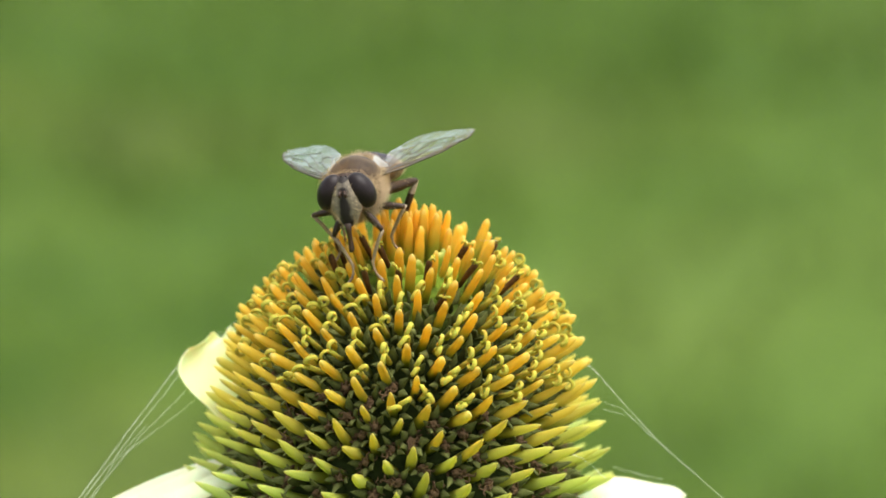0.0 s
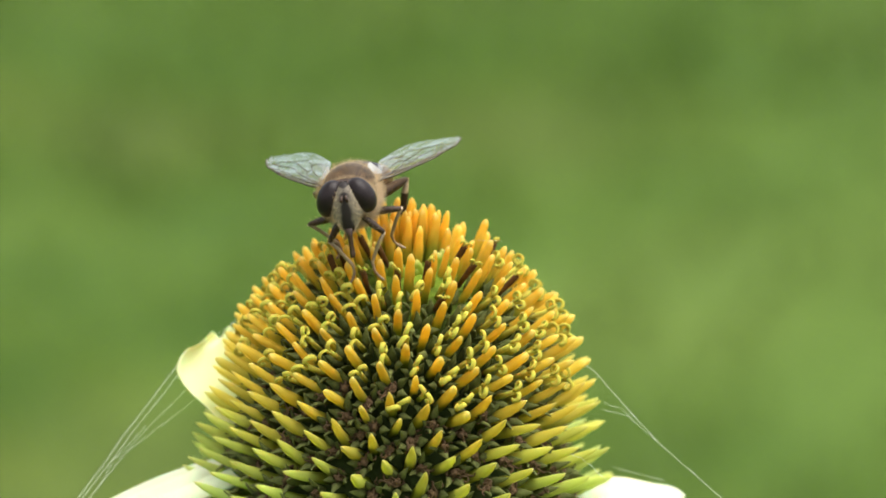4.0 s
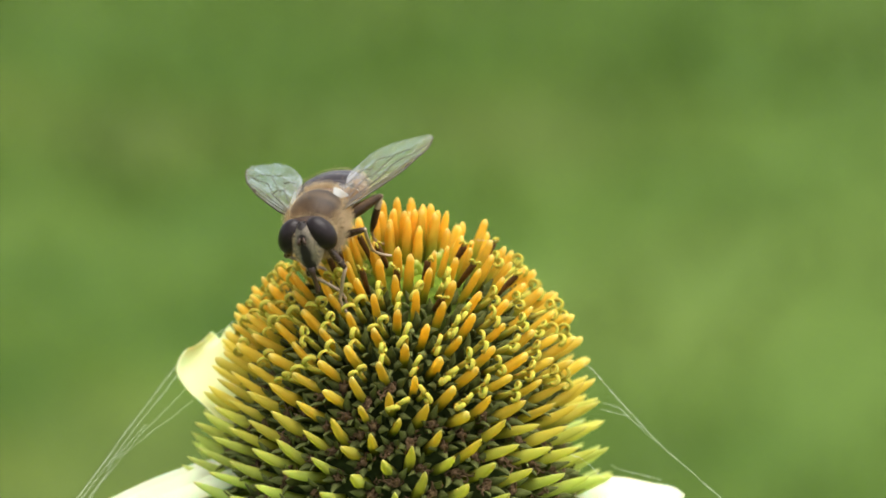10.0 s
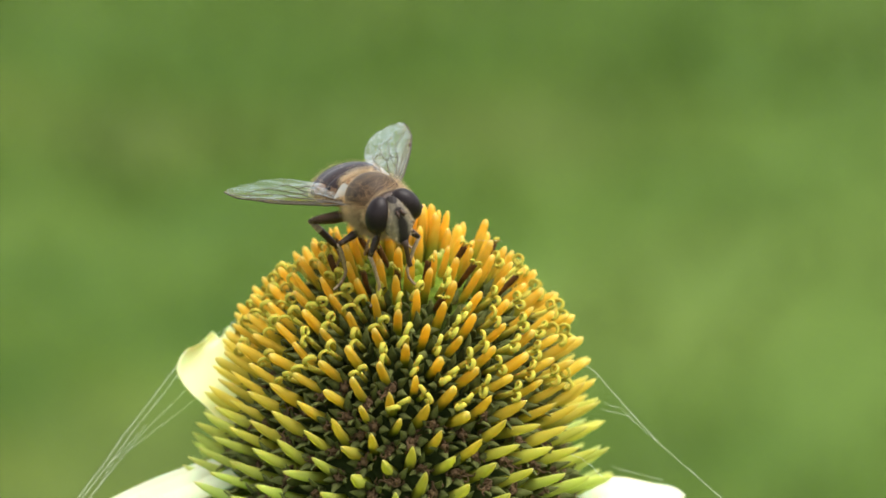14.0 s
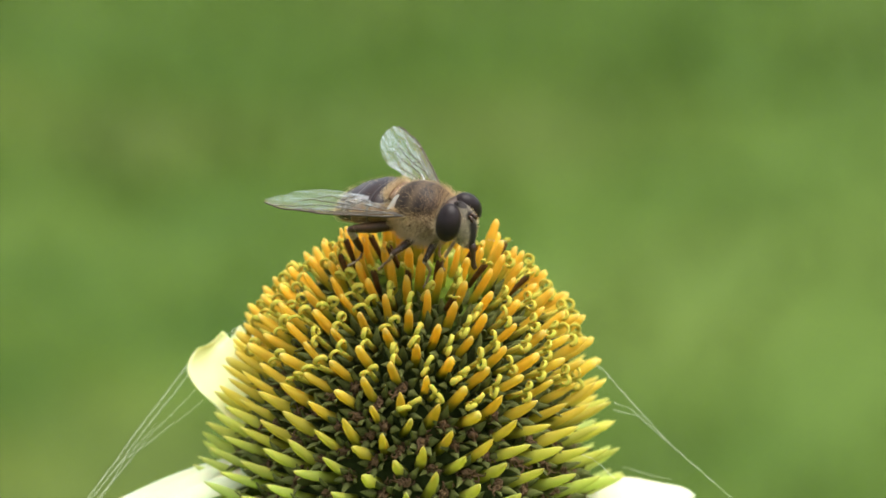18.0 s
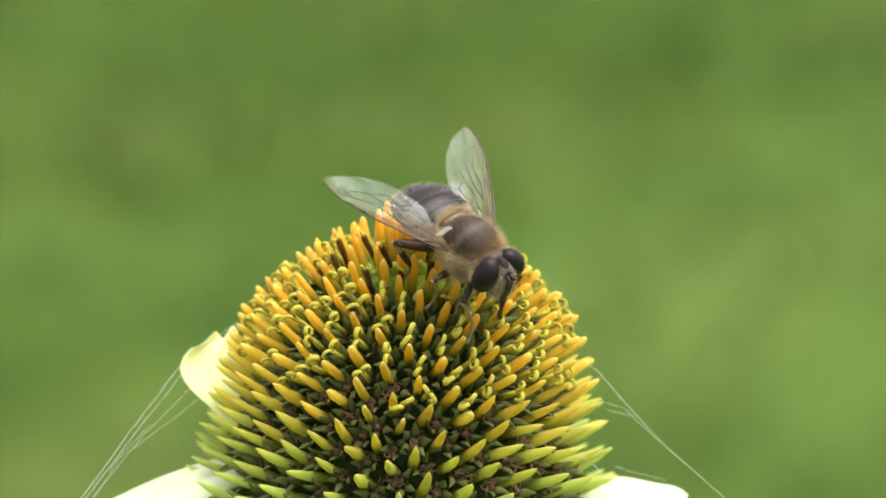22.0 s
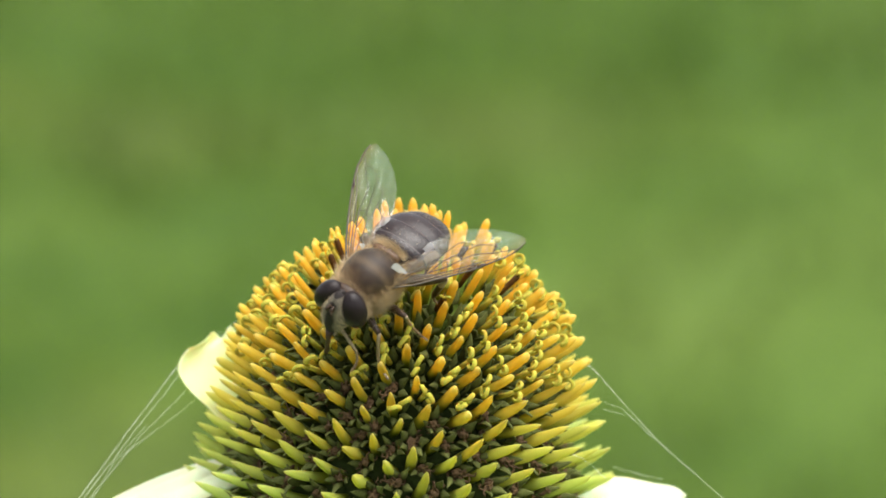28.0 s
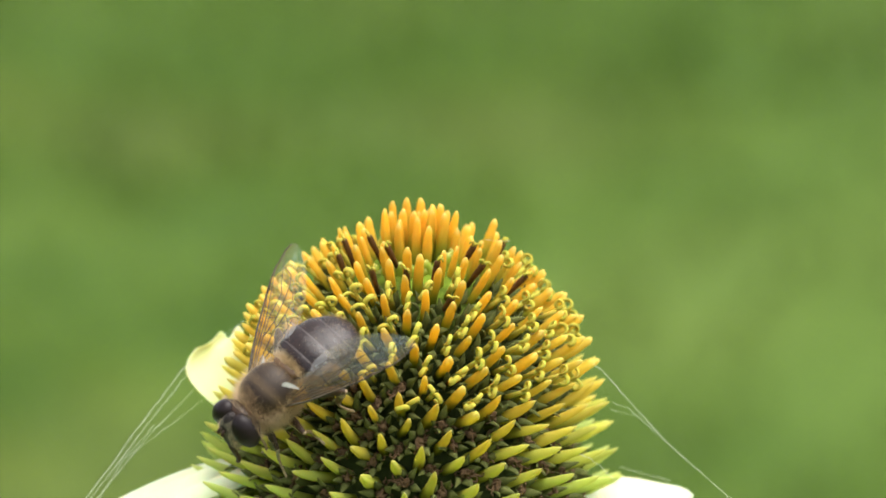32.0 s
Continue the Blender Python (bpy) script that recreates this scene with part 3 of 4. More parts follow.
def head():
    rng = random.Random(11)
    # the fleshy dome that carries everything
    prof = []
    for z in (0.5, -0.5, -2, -4, -6.5, -9.5, -13, -17, -21, -25, -27):
        r = interp(-z, TIP_Z, TIP_R)
        L, e = length_at(z) * 0.80, radians(rise_at(r, z))
        prof.append((max(0.05, r - L * math.cos(e)), z - L * math.sin(e) - interp(r, [0, 3, 6.5], [1.1, 1.1, 0.0])))
    prof = [(0.02, prof[0][1] + 0.6)] + prof
    vs, fs, seg = [], [], 40
    for r, z in prof:
        vs += [(r * math.cos(6.2832 * k / seg), r * math.sin(6.2832 * k / seg), z) for k in range(seg)]
    for i in range(len(prof) - 1):
        fs += [(i * seg + k, (i + 1) * seg + k, (i + 1) * seg + (k + 1) % seg, i * seg + (k + 1) % seg) for k in range(seg)]
    fs.append(tuple((len(prof) - 1) * seg + k for k in range(seg)))
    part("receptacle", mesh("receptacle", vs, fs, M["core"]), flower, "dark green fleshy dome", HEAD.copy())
    near, far = 0, {}
    # the tuft of young, tall scales in the middle
    for q in range(25):
        az, r = q * 2.39996 + 0.9, 0.595 * math.sqrt(q + 0.3)
        e = radians(interp(r, [0, 1.5, 3.0], [89, 84, 77]) + rng.gauss(0, 2))
        az2 = az + rng.gauss(0, 0.15)
        d = Vector((math.cos(az2) * math.cos(e), math.sin(az2) * math.cos(e), math.sin(e)))
        t = Vector((-math.sin(az2), math.cos(az2), 0))
        L = rng.uniform(4.4, 4.9)
        tip = Vector((math.cos(az) * r, math.sin(az) * r, interp(r, [0, 1.6, 2.9], [-0.3, -0.35, -0.75]) + rng.uniform(-0.8, 0.4)))
        w = rng.uniform(0.84, 1.08)
        ob = part("bract", CROWN_ME[q % 3], flower, "", placed(tip - d * L, Matrix((t, d.cross(t), d)).transposed(), (w, w * 1.15, L / 5.4)))
        ob.color = (*tip_colour(0, rng.random()), rng.uniform(-0.46, -0.28))
        near += 1
    # short green young scales that fill the hollow round the crown
    vs, fs, uvs = [], [], []
    for q in range(70):
        az, r = q * 2.39996, 2.4 + 3.0 * ((q * 0.618) % 1)
        e = radians(interp(r, [2.4, 5.4], [78, 58]) + rng.gauss(0, 4))
        d = Vector((math.cos(az) * math.cos(e), math.sin(az) * math.cos(e), math.sin(e)))
        t = Vector((-math.sin(az), math.cos(az), 0))
        tip = Vector((math.cos(az) * r, math.sin(az) * r, interp(r, [2.4, 3.4, 5.4], [-3.0, -4.0, -5.2]) + rng.uniform(-0.5, 0.4)))
        v, f, uv = BLUNT[q % 4]
        m, o = placed(tip - d * 3.4, Matrix((t, d.cross(t), d)).transposed(), (1.0, 1.0, 3.4 / 5.4)), len(vs)
        vs += [m @ (Vector(p) * MM) for p in v]
        fs += [tuple(k + o for k in p) for p in f]
        uvs += uv
    ob = part("young_bract_field", mesh("young_bract_field", vs, fs, M["bract"], uvs, scale=1.0), flower, "short green young scales")
    ob.color = (0.40, 0.50, 0.05, 0.05)
    ob["kind"] = "stuff"
    for i in range(CROWN, COUNT):
        jit = (rng.gauss(0, 2.5), rng.gauss(0, 3))
        tip, rot, d, y, r, z = seat(i, jit=jit)
        if z < -27:
            break
        k, j = rng.randrange(4), rng.random()
        L = length_at(z)
        s = L / 5.4 * (1 + 0.06 * rng.gauss(0, 1))
        w = 0.86 * rng.uniform(0.92, 1.1) * interp(-z, [0, 3.0, 6.0, 9, 13, 18, 30], [0.98, 1.0, 1.06, 1.08, 1.0, 1.0, 1.1])
        blunt = -z < 11 + 3 * (j - 0.5)
        origin = tip - d * (5.4 * s)
        m = placed(origin, rot, (w, w * interp(-z, [4, 10, 16], [1.05, 1.20, 1.38]), s))
        front = tip.y < 4.0 or -z < 3
        style = i not in TALL and 3.0 < -z < 15 and rng.random() < interp(-z, [3, 4.5, 6.5, 9, 11, 13], [0.15, 0.5, 0.9, 1.0, 0.65, 0.0])
        rest = 7 < -z and not style
        q = rng.random()
        so = tip - d * rng.uniform(0.75, 1.35) + y * rng.uniform(0.80, 1.10)
        sk = rng.randrange(8)
        sm = placed(so, rot @ Matrix.Rotation(rng.gauss(-0.4, 0.35), 3, "Z"), (0.98 + 0.26 * q,) * 3)
        wo = tip - d * rng.uniform(3.0, 3.7) + y * 0.9
        wm = placed(wo, rot @ Matrix.Rotation(q * 6, 3, "Z"), (rng.uniform(1.0, 1.3),) * 3)
        if front and near < 299:
            near += 1
            ob = part("bract", (BLUNT_ME if blunt else SHARP_ME)[k], flower, "", m)
            # alpha kept low: bodies darken early towards the foot, as if shaded
            ob.color = (*tip_colour(z, j), interp(-z, [0, 3, 9, 14, 20], [-0.24, -0.14, 0.06, 0.11, 0.20]))
            if i in ANTHERS:
                tilt = Matrix.Rotation(radians(rng.uniform(-14, 14)), 3, "X")
                part("anther_tube", ANTHER_ME[i % 3], flower, "dark brown spent anther tube" if near < 3 else "", placed(tip - d * 1.2 + y * 0.7, rot @ tilt, (0.85, 0.85, 0.95)))
            elif style:
                part("style", STYLE_ME[sk], flower, "", sm)
            if rest:
                part("spent_floret", WITHER_ME[k], flower, "", wm)
            if -z > 4.0:
                part("calyx", CALYX_ME[k], flower, "", wm)
        else:
            band = 0 if -z < 9 else 1 if -z < 16 else 2
            far.setdefault(("bract", band), []).append(((BLUNT if blunt else SHARP)[k], m, tip_colour(z, 0.5)))
            if style:
                far.setdefault(("style", 0), []).append((STYLE[sk], sm, (1, 1, 1)))
            elif -z > 7:
                far.setdefault(("calyx", 0), []).append(((*calyx_geom(k), None), wm, (1, 1, 1)))
    for (kind, band), items in far.items():
        vs, fs, uvs = [], [], []
        for (v, f, uv), m, c in items:
            o = len(vs)
            vs += [m @ (Vector(p) * MM) for p in v]
            fs += [tuple(q + o for q in t) for t in f]
            uvs += uv if uv else [(0, 0)] * len(v)
        ob = part(kind + "_field", mesh(kind + "_field", vs, fs, M[kind], uvs, scale=1.0), flower)
        ob.color = (*items[len(items) // 2][2], (0.14, 0.26, 0.40)[band])
        ob["kind"] = "stuff"


ANTHERS = {20, 25, 27, 41, 43, 45, 48, 51, 54, 59, 74, 77}
TALL = {24}
head()


def petal(azimuth, start, rise, length, width, droop, colour, curl=0.0, label="", crinkle=0.0, m=None):
    """A ray floret: a strap that leaves the head and droops, with two grooves and a notched end."""
    nu, nv = 22, 11
    vs, fs, uvs = [], [], []
    ca, sa = math.cos(radians(azimuth)), math.sin(radians(azimuth))
    x, z, ang = start[0], start[1], radians(rise)
    line = []
    for i in range(nu + 1):
        line.append((x, z, ang))
        x += math.cos(ang) * length / nu
        z += math.sin(ang) * length / nu
        ang -= radians(droop) / nu
    rng = random.Random(int(azimuth * 7))
    for lay in (0, 1):
        for i, (px, pz, an) in enumerate(line):
            u = i / nu
            w = width * (0.35 + 0.65 * math.sin(min(1, u * 1.7) * math.pi / 2)) * (1 if u < 0.86 else math.sqrt(max(0.02, 1 - ((u - 0.86) / 0.15) ** 2)))
            for j in range(nv + 1):
                v = j / nv * 2 - 1
                h = -0.9 * v * v * (1 - 0.5 * u) + 0.22 * math.cos(v * 9.4) + curl * u * u * (v * v) * 3 + 0.12 * math.sin(9 * u + 3 * v + azimuth) + crinkle * u * (math.sin(21 * u + 2 * v) * 0.5 + math.sin(11 * v + 7 * u))
                notch = 0.9 * max(0, u - 0.9) * 10 * (0.5 - 0.5 * math.cos(v * 9.4))
                tx, nx = (math.cos(an), math.sin(an)), (-math.sin(an), math.cos(an))
                thick = -0.22 * lay
                qx = px + nx[0] * (h + thick) - tx[0] * notch
                qz = pz + nx[1] * (h + thick) - tx[1] * notch
                vs.append((qx * ca - v * w * sa, qx * sa + v * w * ca, qz))
                uvs.append((u * 0.2, j / nv))
    n1, row = (nu + 1) * (nv + 1), nv + 1
    for i in range(nu):
        for j in range(nv):
            q = (i * row + j, i * row + j + 1, (i + 1) * row + j + 1, (i + 1) * row + j)
            fs.append(q)
            fs.append(tuple(n1 + t for t in reversed(q)))
    rim = [j for j in range(nv + 1)] + [i * row + nv for i in range(1, nu + 1)] + [nu * row + j for j in range(nv - 1, -1, -1)] + [i * row for i in range(nu - 1, 0, -1)]
    for a0, b0 in zip(rim, rim[1:] + rim[:1]):
        fs.append((b0, a0, n1 + a0, n1 + b0))
    ob = part("petal", mesh("petal", vs, fs, M["petal"], uvs), flower, label, HEAD @ m if m else HEAD.copy())
    ob.color = (*colour, 1)
    return ob


WHITE, CREAM = (0.84, 0.85, 0.60), (0.90, 0.88, 0.45)
petal(184, (10.5, -18.8), -19, 27, 4.8, 28, WHITE)
petal(2, (11.5, -20.9), 8, 9.3, 4.4, 22, WHITE)
for az in (38, 75, 110, -35, -72, -108, -142):
    petal(az, (11, -24), -25, 26, 4.6, 45, WHITE)



def stem():
    pts, rad = [], []
    foot = HEAD @ Vector((0, 0, -0.026))
    for i in range(15):
        t = i / 14
        pts.append((foot.x * t ** 2 * 1000 + 6 * math.sin(t * 3.1), 10 * math.sin(t * 3.1416), foot.z * t * 1000))
        rad.append(4.2 - 1.6 * t + (2.5 if i == 14 else 0))
    v, f, _ = tube(pts, rad, 14)
    part("stem", mesh("stem", v, f, M["stem"]), flower, "green hairy stem")
    rng = random.Random(3)
    gs = []
    for k in range(26):
        t = 6.2832 * k / 26 + rng.uniform(-0.1, 0.1)
        c, s = math.cos(t), math.sin(t)
        v, f, _ = tube([(5 * c, 5 * s, -28), (10 * c, 10 * s, -28.6), (14 * c, 14 * s, -29.6), (17 * c, 17 * s, -31.5)], [1.1, 1.3, 0.9, 0.1], 5, 0.35)
        gs.append((v, f))
    gs.append(blob((9.5, 9.5, 2.2), off=(0, 0, -27.6)))
    part("bracts_below", mesh("bracts_below", *join(*gs), M["stem"]), flower, "green scales under the head", HEAD.copy())


stem()


def spot(px, py, depth):
    """The place at (px, py) of a grid of 0.04 mm across the lens's axis, depth mm beyond the head's axis."""
    k = (REACH + depth * MM) / REACH * 0.04 * MM
    return EYE + FWD * (REACH + depth * MM) + Vector((1, 0, 0)) * ((px - 784) * k) + UPV * ((441 - py) * k)


def upright_petal():
    """A short broad petal that stands up against the cone: a shallow cup with a frilled upper edge."""
    nu, nv = 30, 26
    high = [-4.6, -3.6, -2.6, -1.2, 0.0, 1.0, 1.9, 2.6, 3.3]
    left = [1.7, 0.75, -0.3, -1.85, -2.6, -2.45, -1.75, -1.25, -0.8]
    vs, fs, uvs = [], [], []
    for lay in (0, 1):
        for i in range(nu + 1):
            u = i / nu
            for j in range(nv + 1):
                v = j / nv
                y = -4.6 + 7.9 * u
                lo = flow(y, high, left)
                x = lo + (3.6 - 0.25 * u - lo) * v
                # the outer edge rolls towards the light, the middle is hollow, the upper edge is frilled
                z = 0.5 * (1 - v) ** 3 - 0.6 * math.sin(v * 3.1) + 0.16 * math.sin(v * 15 + u * 2) * u - 0.55 * (y + 4.6)
                frill = max(0, u - 0.80) / 0.20
                y += frill * (0.36 * math.sin(v * 21 - 1.2) - 0.95 + 1.3 * v)
                z += 0.22 * frill * math.sin(v * 21 - 0.6) + 0.30 * math.exp(-(v / 0.06) ** 2)
                vs.append((x, y, z - 0.16 * lay))
                uvs.append((u * 0.2, v))
    row, n1 = nv + 1, (nu + 1) * (nv + 1)
    for i in range(nu):
        for j in range(nv):
            q = (i * row + j, i * row + j + 1, (i + 1) * row + j + 1, (i + 1) * row + j)
            fs.append(q)
            fs.append(tuple(n1 + t for t in reversed(q)))
    rim = [j for j in range(nv + 1)] + [i * row + nv for i in range(1, nu + 1)] + [nu * row + j for j in range(nv - 1, -1, -1)] + [i * row for i in range(nu - 1, 0, -1)]
    for a0, b0 in zip(rim, rim[1:] + rim[:1]):
        fs.append((b0, a0, n1 + a0, n1 + b0))
    m = Matrix((Vector((1, 0, 0)), UPV, -FWD)).transposed().to_4x4()
    ob = part("petal", mesh("petal", vs, fs, M["petal"], uvs), flower, "cream petal standing up against the cone", Matrix.Translation(spot(378, 660, 3.2)) @ m)
    ob.color = (*CREAM, 1)


upright_petal()


# ---- spider silk ----

def silk(name, label, strands):
    ob = new(name)
    tagged(ob, label, "cobweb")
    for pts, r in strands:
        ps = [spot(*p) for p in pts]
        fine = []
        for a0, b0 in zip(ps, ps[1:]):
            for i in range(6):
                t = i / 6
                fine.append(a0.lerp(b0, t) + Vector((0, 0, -0.00006)) * math.sin(t * math.pi) + Vector((random.gauss(0, 1), 0, random.gauss(0, 1))) * 0.000008)
        fine.append(ps[-1])
        v, f, _ = tube([p * 1000 for p in fine], [r * 0.38] * len(fine), 5)
        part("strand", mesh("strand", v, f, M["silk"]), ob)
    return ob


silk_a = silk("cobweb", "fine white spider silk stretched below the curled petal", [
    ([(314, 648, 5), (225, 765, 4), (132, 892, 3)], 0.035), ([(318, 662, 5), (240, 760, 4), (140, 892, 3)], 0.03),
    ([(330, 690, 5), (250, 770, 4), (150, 892, 3)], 0.022), ([(345, 708, 5), (270, 765, 4), (210, 810, 4)], 0.018), ([(260, 752, 4), (205, 812, 4), (157, 892, 3)], 0.022),
    ([(418, 568, 6), (385, 592, 6)], 0.025), ([(408, 582, 6), (378, 604, 6)], 0.02)])
silk_b = silk("cobweb", "fine white spider silk running down from the spines", [
    ([(1030, 637, 3), (1052, 655, 3), (1166, 782, 2), (1230, 838, 2), (1292, 892, 2)], 0.03), ([(1070, 712, 3), (1100, 722, 3), (1140, 760, 2), (1166, 782, 2)], 0.02),
    ([(1066, 724, 3), (1122, 737, 3)], 0.018), ([(1012, 803, -6), (1030, 810, -6), (1048, 824, -5), (1075, 850, -4)], 0.03), ([(1085, 826, 8), (1175, 850, 8)], 0.02), ([(845, 424, -2), (890, 426, -2)], 0.018)])


# ---- the hoverfly ----
fly = new("hoverfly")
tagged(fly, "brown furry hoverfly with clear wings feeding on the cone", "fly")
HEAD_AT = Vector((0, 2.45, 0.35))


def thorax_shape(v):
    k = 1 + 0.10 * max(0, v.z)
    return Vector((v.x * k, math.copysign(abs(v.y) ** 0.9, v.y), v.z * (1.0 if v.z > 0 else 1.05)))


part("thorax", mesh("thorax", *blob((1.98, 2.35, 2.12), 16, 24, thorax_shape), M["thorax"]), fly, "dark bronze thorax")
part("scutellum", mesh("scutellum", *blob((1.2, 0.48, 0.45), 10, 16, None, (0, -1.98, 1.0)), M["rust"]), fly, "tawny scutellum")


def hairs(spots, length, width, seed, stray=0.3):
    rng = random.Random(seed)
    vs, fs = [], []
    for p, n in spots:
        d = (n + Vector((rng.gauss(0, stray), rng.gauss(0, stray), rng.gauss(0, stray)))).normalized()
        t = d.orthogonal().normalized() * width
        b = d.cross(t).normalized() * width
        L = length * rng.uniform(0.6, 1.25)
        o = len(vs)
        vs += [p + t, p - t * 0.5 + b * 0.87, p - t * 0.5 - b * 0.87, p + d * L + Vector((0, -0.06, -0.05)) * L]
        fs += [(o, o + 1, o + 3), (o + 1, o + 2, o + 3), (o + 2, o, o + 3)]
    return vs, fs


def fur():
    rng = random.Random(21)
    light, dark = [], []
    for _ in range(21000):
        v = Vector((rng.gauss(0, 1), rng.gauss(0, 1), rng.gauss(0, 1))).normalized()
        s = thorax_shape(v)
        p = Vector((s.x * 1.96, s.y * 2.33, s.z * 2.10))
        n = Vector((v.x / 1.98, v.y / 2.35, v.z / 2.12)).normalized()
        disc = rng.gauss(-0.84, 0.05) < v.y < rng.gauss(0.93, 0.04) and v.z > rng.gauss(0.33, 0.10)
        if disc:
            if rng.random() < 0.06 + 2.0 * max(0, v.y - 0.22):
                dark.append((p, n))
        elif rng.random() < 0.72:
            light.append((p, n))
    for _ in range(800):
        v = Vector((rng.gauss(0, 1), -abs(rng.gauss(0, 1)) - 0.3, abs(rng.gauss(0, 1)))).normalized()
        light.append((Vector((v.x * 1.25, v.y * 0.48 - 1.98, v.z * 0.45 + 1.0)), v))
    a0 = part("fur", mesh("fur", *hairs(light, 0.60, 0.0100, 1), M["fur"], smooth=False), fly, "tawny fur on flanks and collar")
    b0 = part("fur", mesh("fur", *hairs(dark, 0.50, 0.0038, 2, 0.06), M["furdark"], smooth=False), fly, "short brown fur on the back")
    a0["kind"] = b0["kind"] = "stuff"


fur()


def abdomen():
    # four overlapping back plates and the tip, each drawn as a ring section of one tapering body
    ys = [-2.0, -3.4, -4.8, -6.2, -7.5]
    body = lambda y: (flow(y, [-7.6, -7.35, -6.7, -5.6, -4.2, -3.0, -2.0], [0.35, 1.05, 1.75, 2.36, 2.54, 2.30, 1.55]), flow(y, [-7.6, -6.8, -4.8, -3.2, -2.0], [0.25, 0.95, 1.40, 1.42, 1.05]), flow(y, [-7.6, -6.2, -4, -2], [-1.15, -0.70, -0.20, 0.0]))
    rng = random.Random(8)
    spots = []
    root = None
    for s in range(4):
        vs, fs, seg, n = [], [], 36, 12
        for i in range(n + 1):
            y = ys[s] + (ys[s + 1] - ys[s]) * i / n
            w, h, c = body(y)
            swell = 0.985 + 0.035 * math.sin(math.pi * (i / n) ** 1.4)      # each plate bulges a little
            w, h = w * swell, h * swell
            for k in range(seg):
                t = 6.2832 * k / seg
                vs.append((w * math.cos(t), y, c + h * math.sin(t) * (1 if math.sin(t) > 0 else 0.75)))
                if i < n and rng.random() < (0.95 if s == 3 or abs(math.cos(t)) > 0.75 else 0.10) and math.sin(t) > -0.5:
                    t2, y2 = t + rng.uniform(-0.09, 0.09), y + rng.uniform(-0.16, 0.16)
                    w2, h2, c2 = body(y2)
                    spots.append((Vector((w2 * math.cos(t2), y2, c2 + h2 * math.sin(t2) * (1 if math.sin(t2) > 0 else 0.75))), Vector((math.cos(t2), -0.9, math.sin(t2)))))
        for i in range(n):
            fs += [(i * seg + k, i * seg + (k + 1) % seg, (i + 1) * seg + (k + 1) % seg, (i + 1) * seg + k) for k in range(seg)]
        last = (n + 1) * seg
        vs += vs[:seg] + vs[n * seg:(n + 1) * seg]
        fs += [tuple(last + k for k in range(seg - 1, -1, -1)), tuple(last + seg + k for k in range(seg))]
        me = mesh("abdomen_segment", vs, fs, M["abdomen"])
        for p in list(me.polygons)[-2:]:
            p.use_smooth = False
        me.materials.append(M["rust"])
        me.materials.append(M["band"])
        me.materials.append(M["edge"])
        for p in me.polygons:
            c = p.center / MM
            w, h, cz = body(c.y)
            t = (c.y - ys[s]) / (ys[s + 1] - ys[s])
            if c.z < cz - 0.35 * h:
                p.material_index = 2 if s < 3 else 1
            elif s < 2 and abs(c.x) > w * (0.74 + 0.3 * abs(t - 0.35)) and t < 0.85:
                p.material_index = 1
            elif t > 0.91 and s < 3:
                p.material_index = 3
        if root is None:
            root = part("abdomen", me, fly, "dark glossy abdomen with rusty flanks")
        else:
            part("abdomen_segment", me, root, "dark glossy abdomen plate with rusty flanks" if s < 2 else "dark glossy abdomen plate")
    ob = part("fur", mesh("fur", *hairs(spots, 0.36, 0.0060, 5), M["fur"], smooth=False), root, "sparse tawny hairs on the abdomen")
    ob["kind"] = "stuff"
    return root


belly = abdomen()

skull = part("head", mesh("head", *blob((1.70, 0.85, 1.30), 14, 24, None, (0, 0.10, 0.0)), M["dark"]), fly, "broad head, dark behind the eyes", Matrix.Translation(HEAD_AT * MM))
for sx in (1, -1):
    v, f = blob((0.90, 0.98, 1.36), 18, 24)
    turn = Matrix.Rotation(radians(-25 * sx), 3, "Y") @ Matrix.Rotation(radians(-28 * sx), 3, "Z")
    v = [turn @ q + Vector((1.10 * sx, 0.55, 0.12)) for q in v]
    part("eye", mesh("eye", v, f, M["eye"]), skull, "large dark brown compound eye")


def face_w(z):
    return interp(z, [-1, -0.7, -0.2, 0.3, 0.7, 1.0], [0.45, 0.72, 1.0, 0.95, 0.75, 0.6])


face_v, face_f = blob((1.16, 1.0, 1.85), 26, 44, lambda v: Vector((v.x * face_w(v.z), v.y + 0.25 * max(0, -v.z) ** 2, v.z)), (0, 0.85, -0.55))
face_me = mesh("face", face_v, face_f, M["face"])
part("face", face_me, skull, "pale tan downy face with a black middle stripe")
for sx in (1, -1):
    v, f, _ = tube([(0.12 * sx, 1.62, 0.42), (0.17 * sx, 1.86, 0.40), (0.21 * sx, 1.98, 0.22), (0.22 * sx, 1.98, 0.05)], [0.09, 0.11, 0.14, 0.07], 8)
    v2, f2, _ = tube([(0.22 * sx, 2.0, 0.25), (0.42 * sx, 2.28, 0.3), (0.58 * sx, 2.38, 0.2)], [0.03, 0.02, 0.01], 5)
    part("antenna", mesh("antenna", *join((v, f), (v2, f2)), M["dark"]), skull, "short dark antenna")
ocelli = join(*[blob((0.09, 0.09, 0.09), 6, 8, None, q) for q in ((0, 1.02, 1.22), (0.16, 0.82, 1.26), (-0.16, 0.82, 1.26))])
rim = []
for k in range(700):
    t = random.uniform(0, 6.2832)
    rim.append((Vector((1.95 * math.cos(t), 0.05 + random.uniform(-0.2, 0.12), 1.34 * math.sin(t))), Vector((math.cos(t), -0.3, math.sin(t)))))
tuft = part("head_fringe", mesh("head_fringe", *hairs(rim, 0.26, 0.009, 12), M["fur"], smooth=False), skull, "pale fringe behind the eyes")
tuft["kind"] = "stuff"
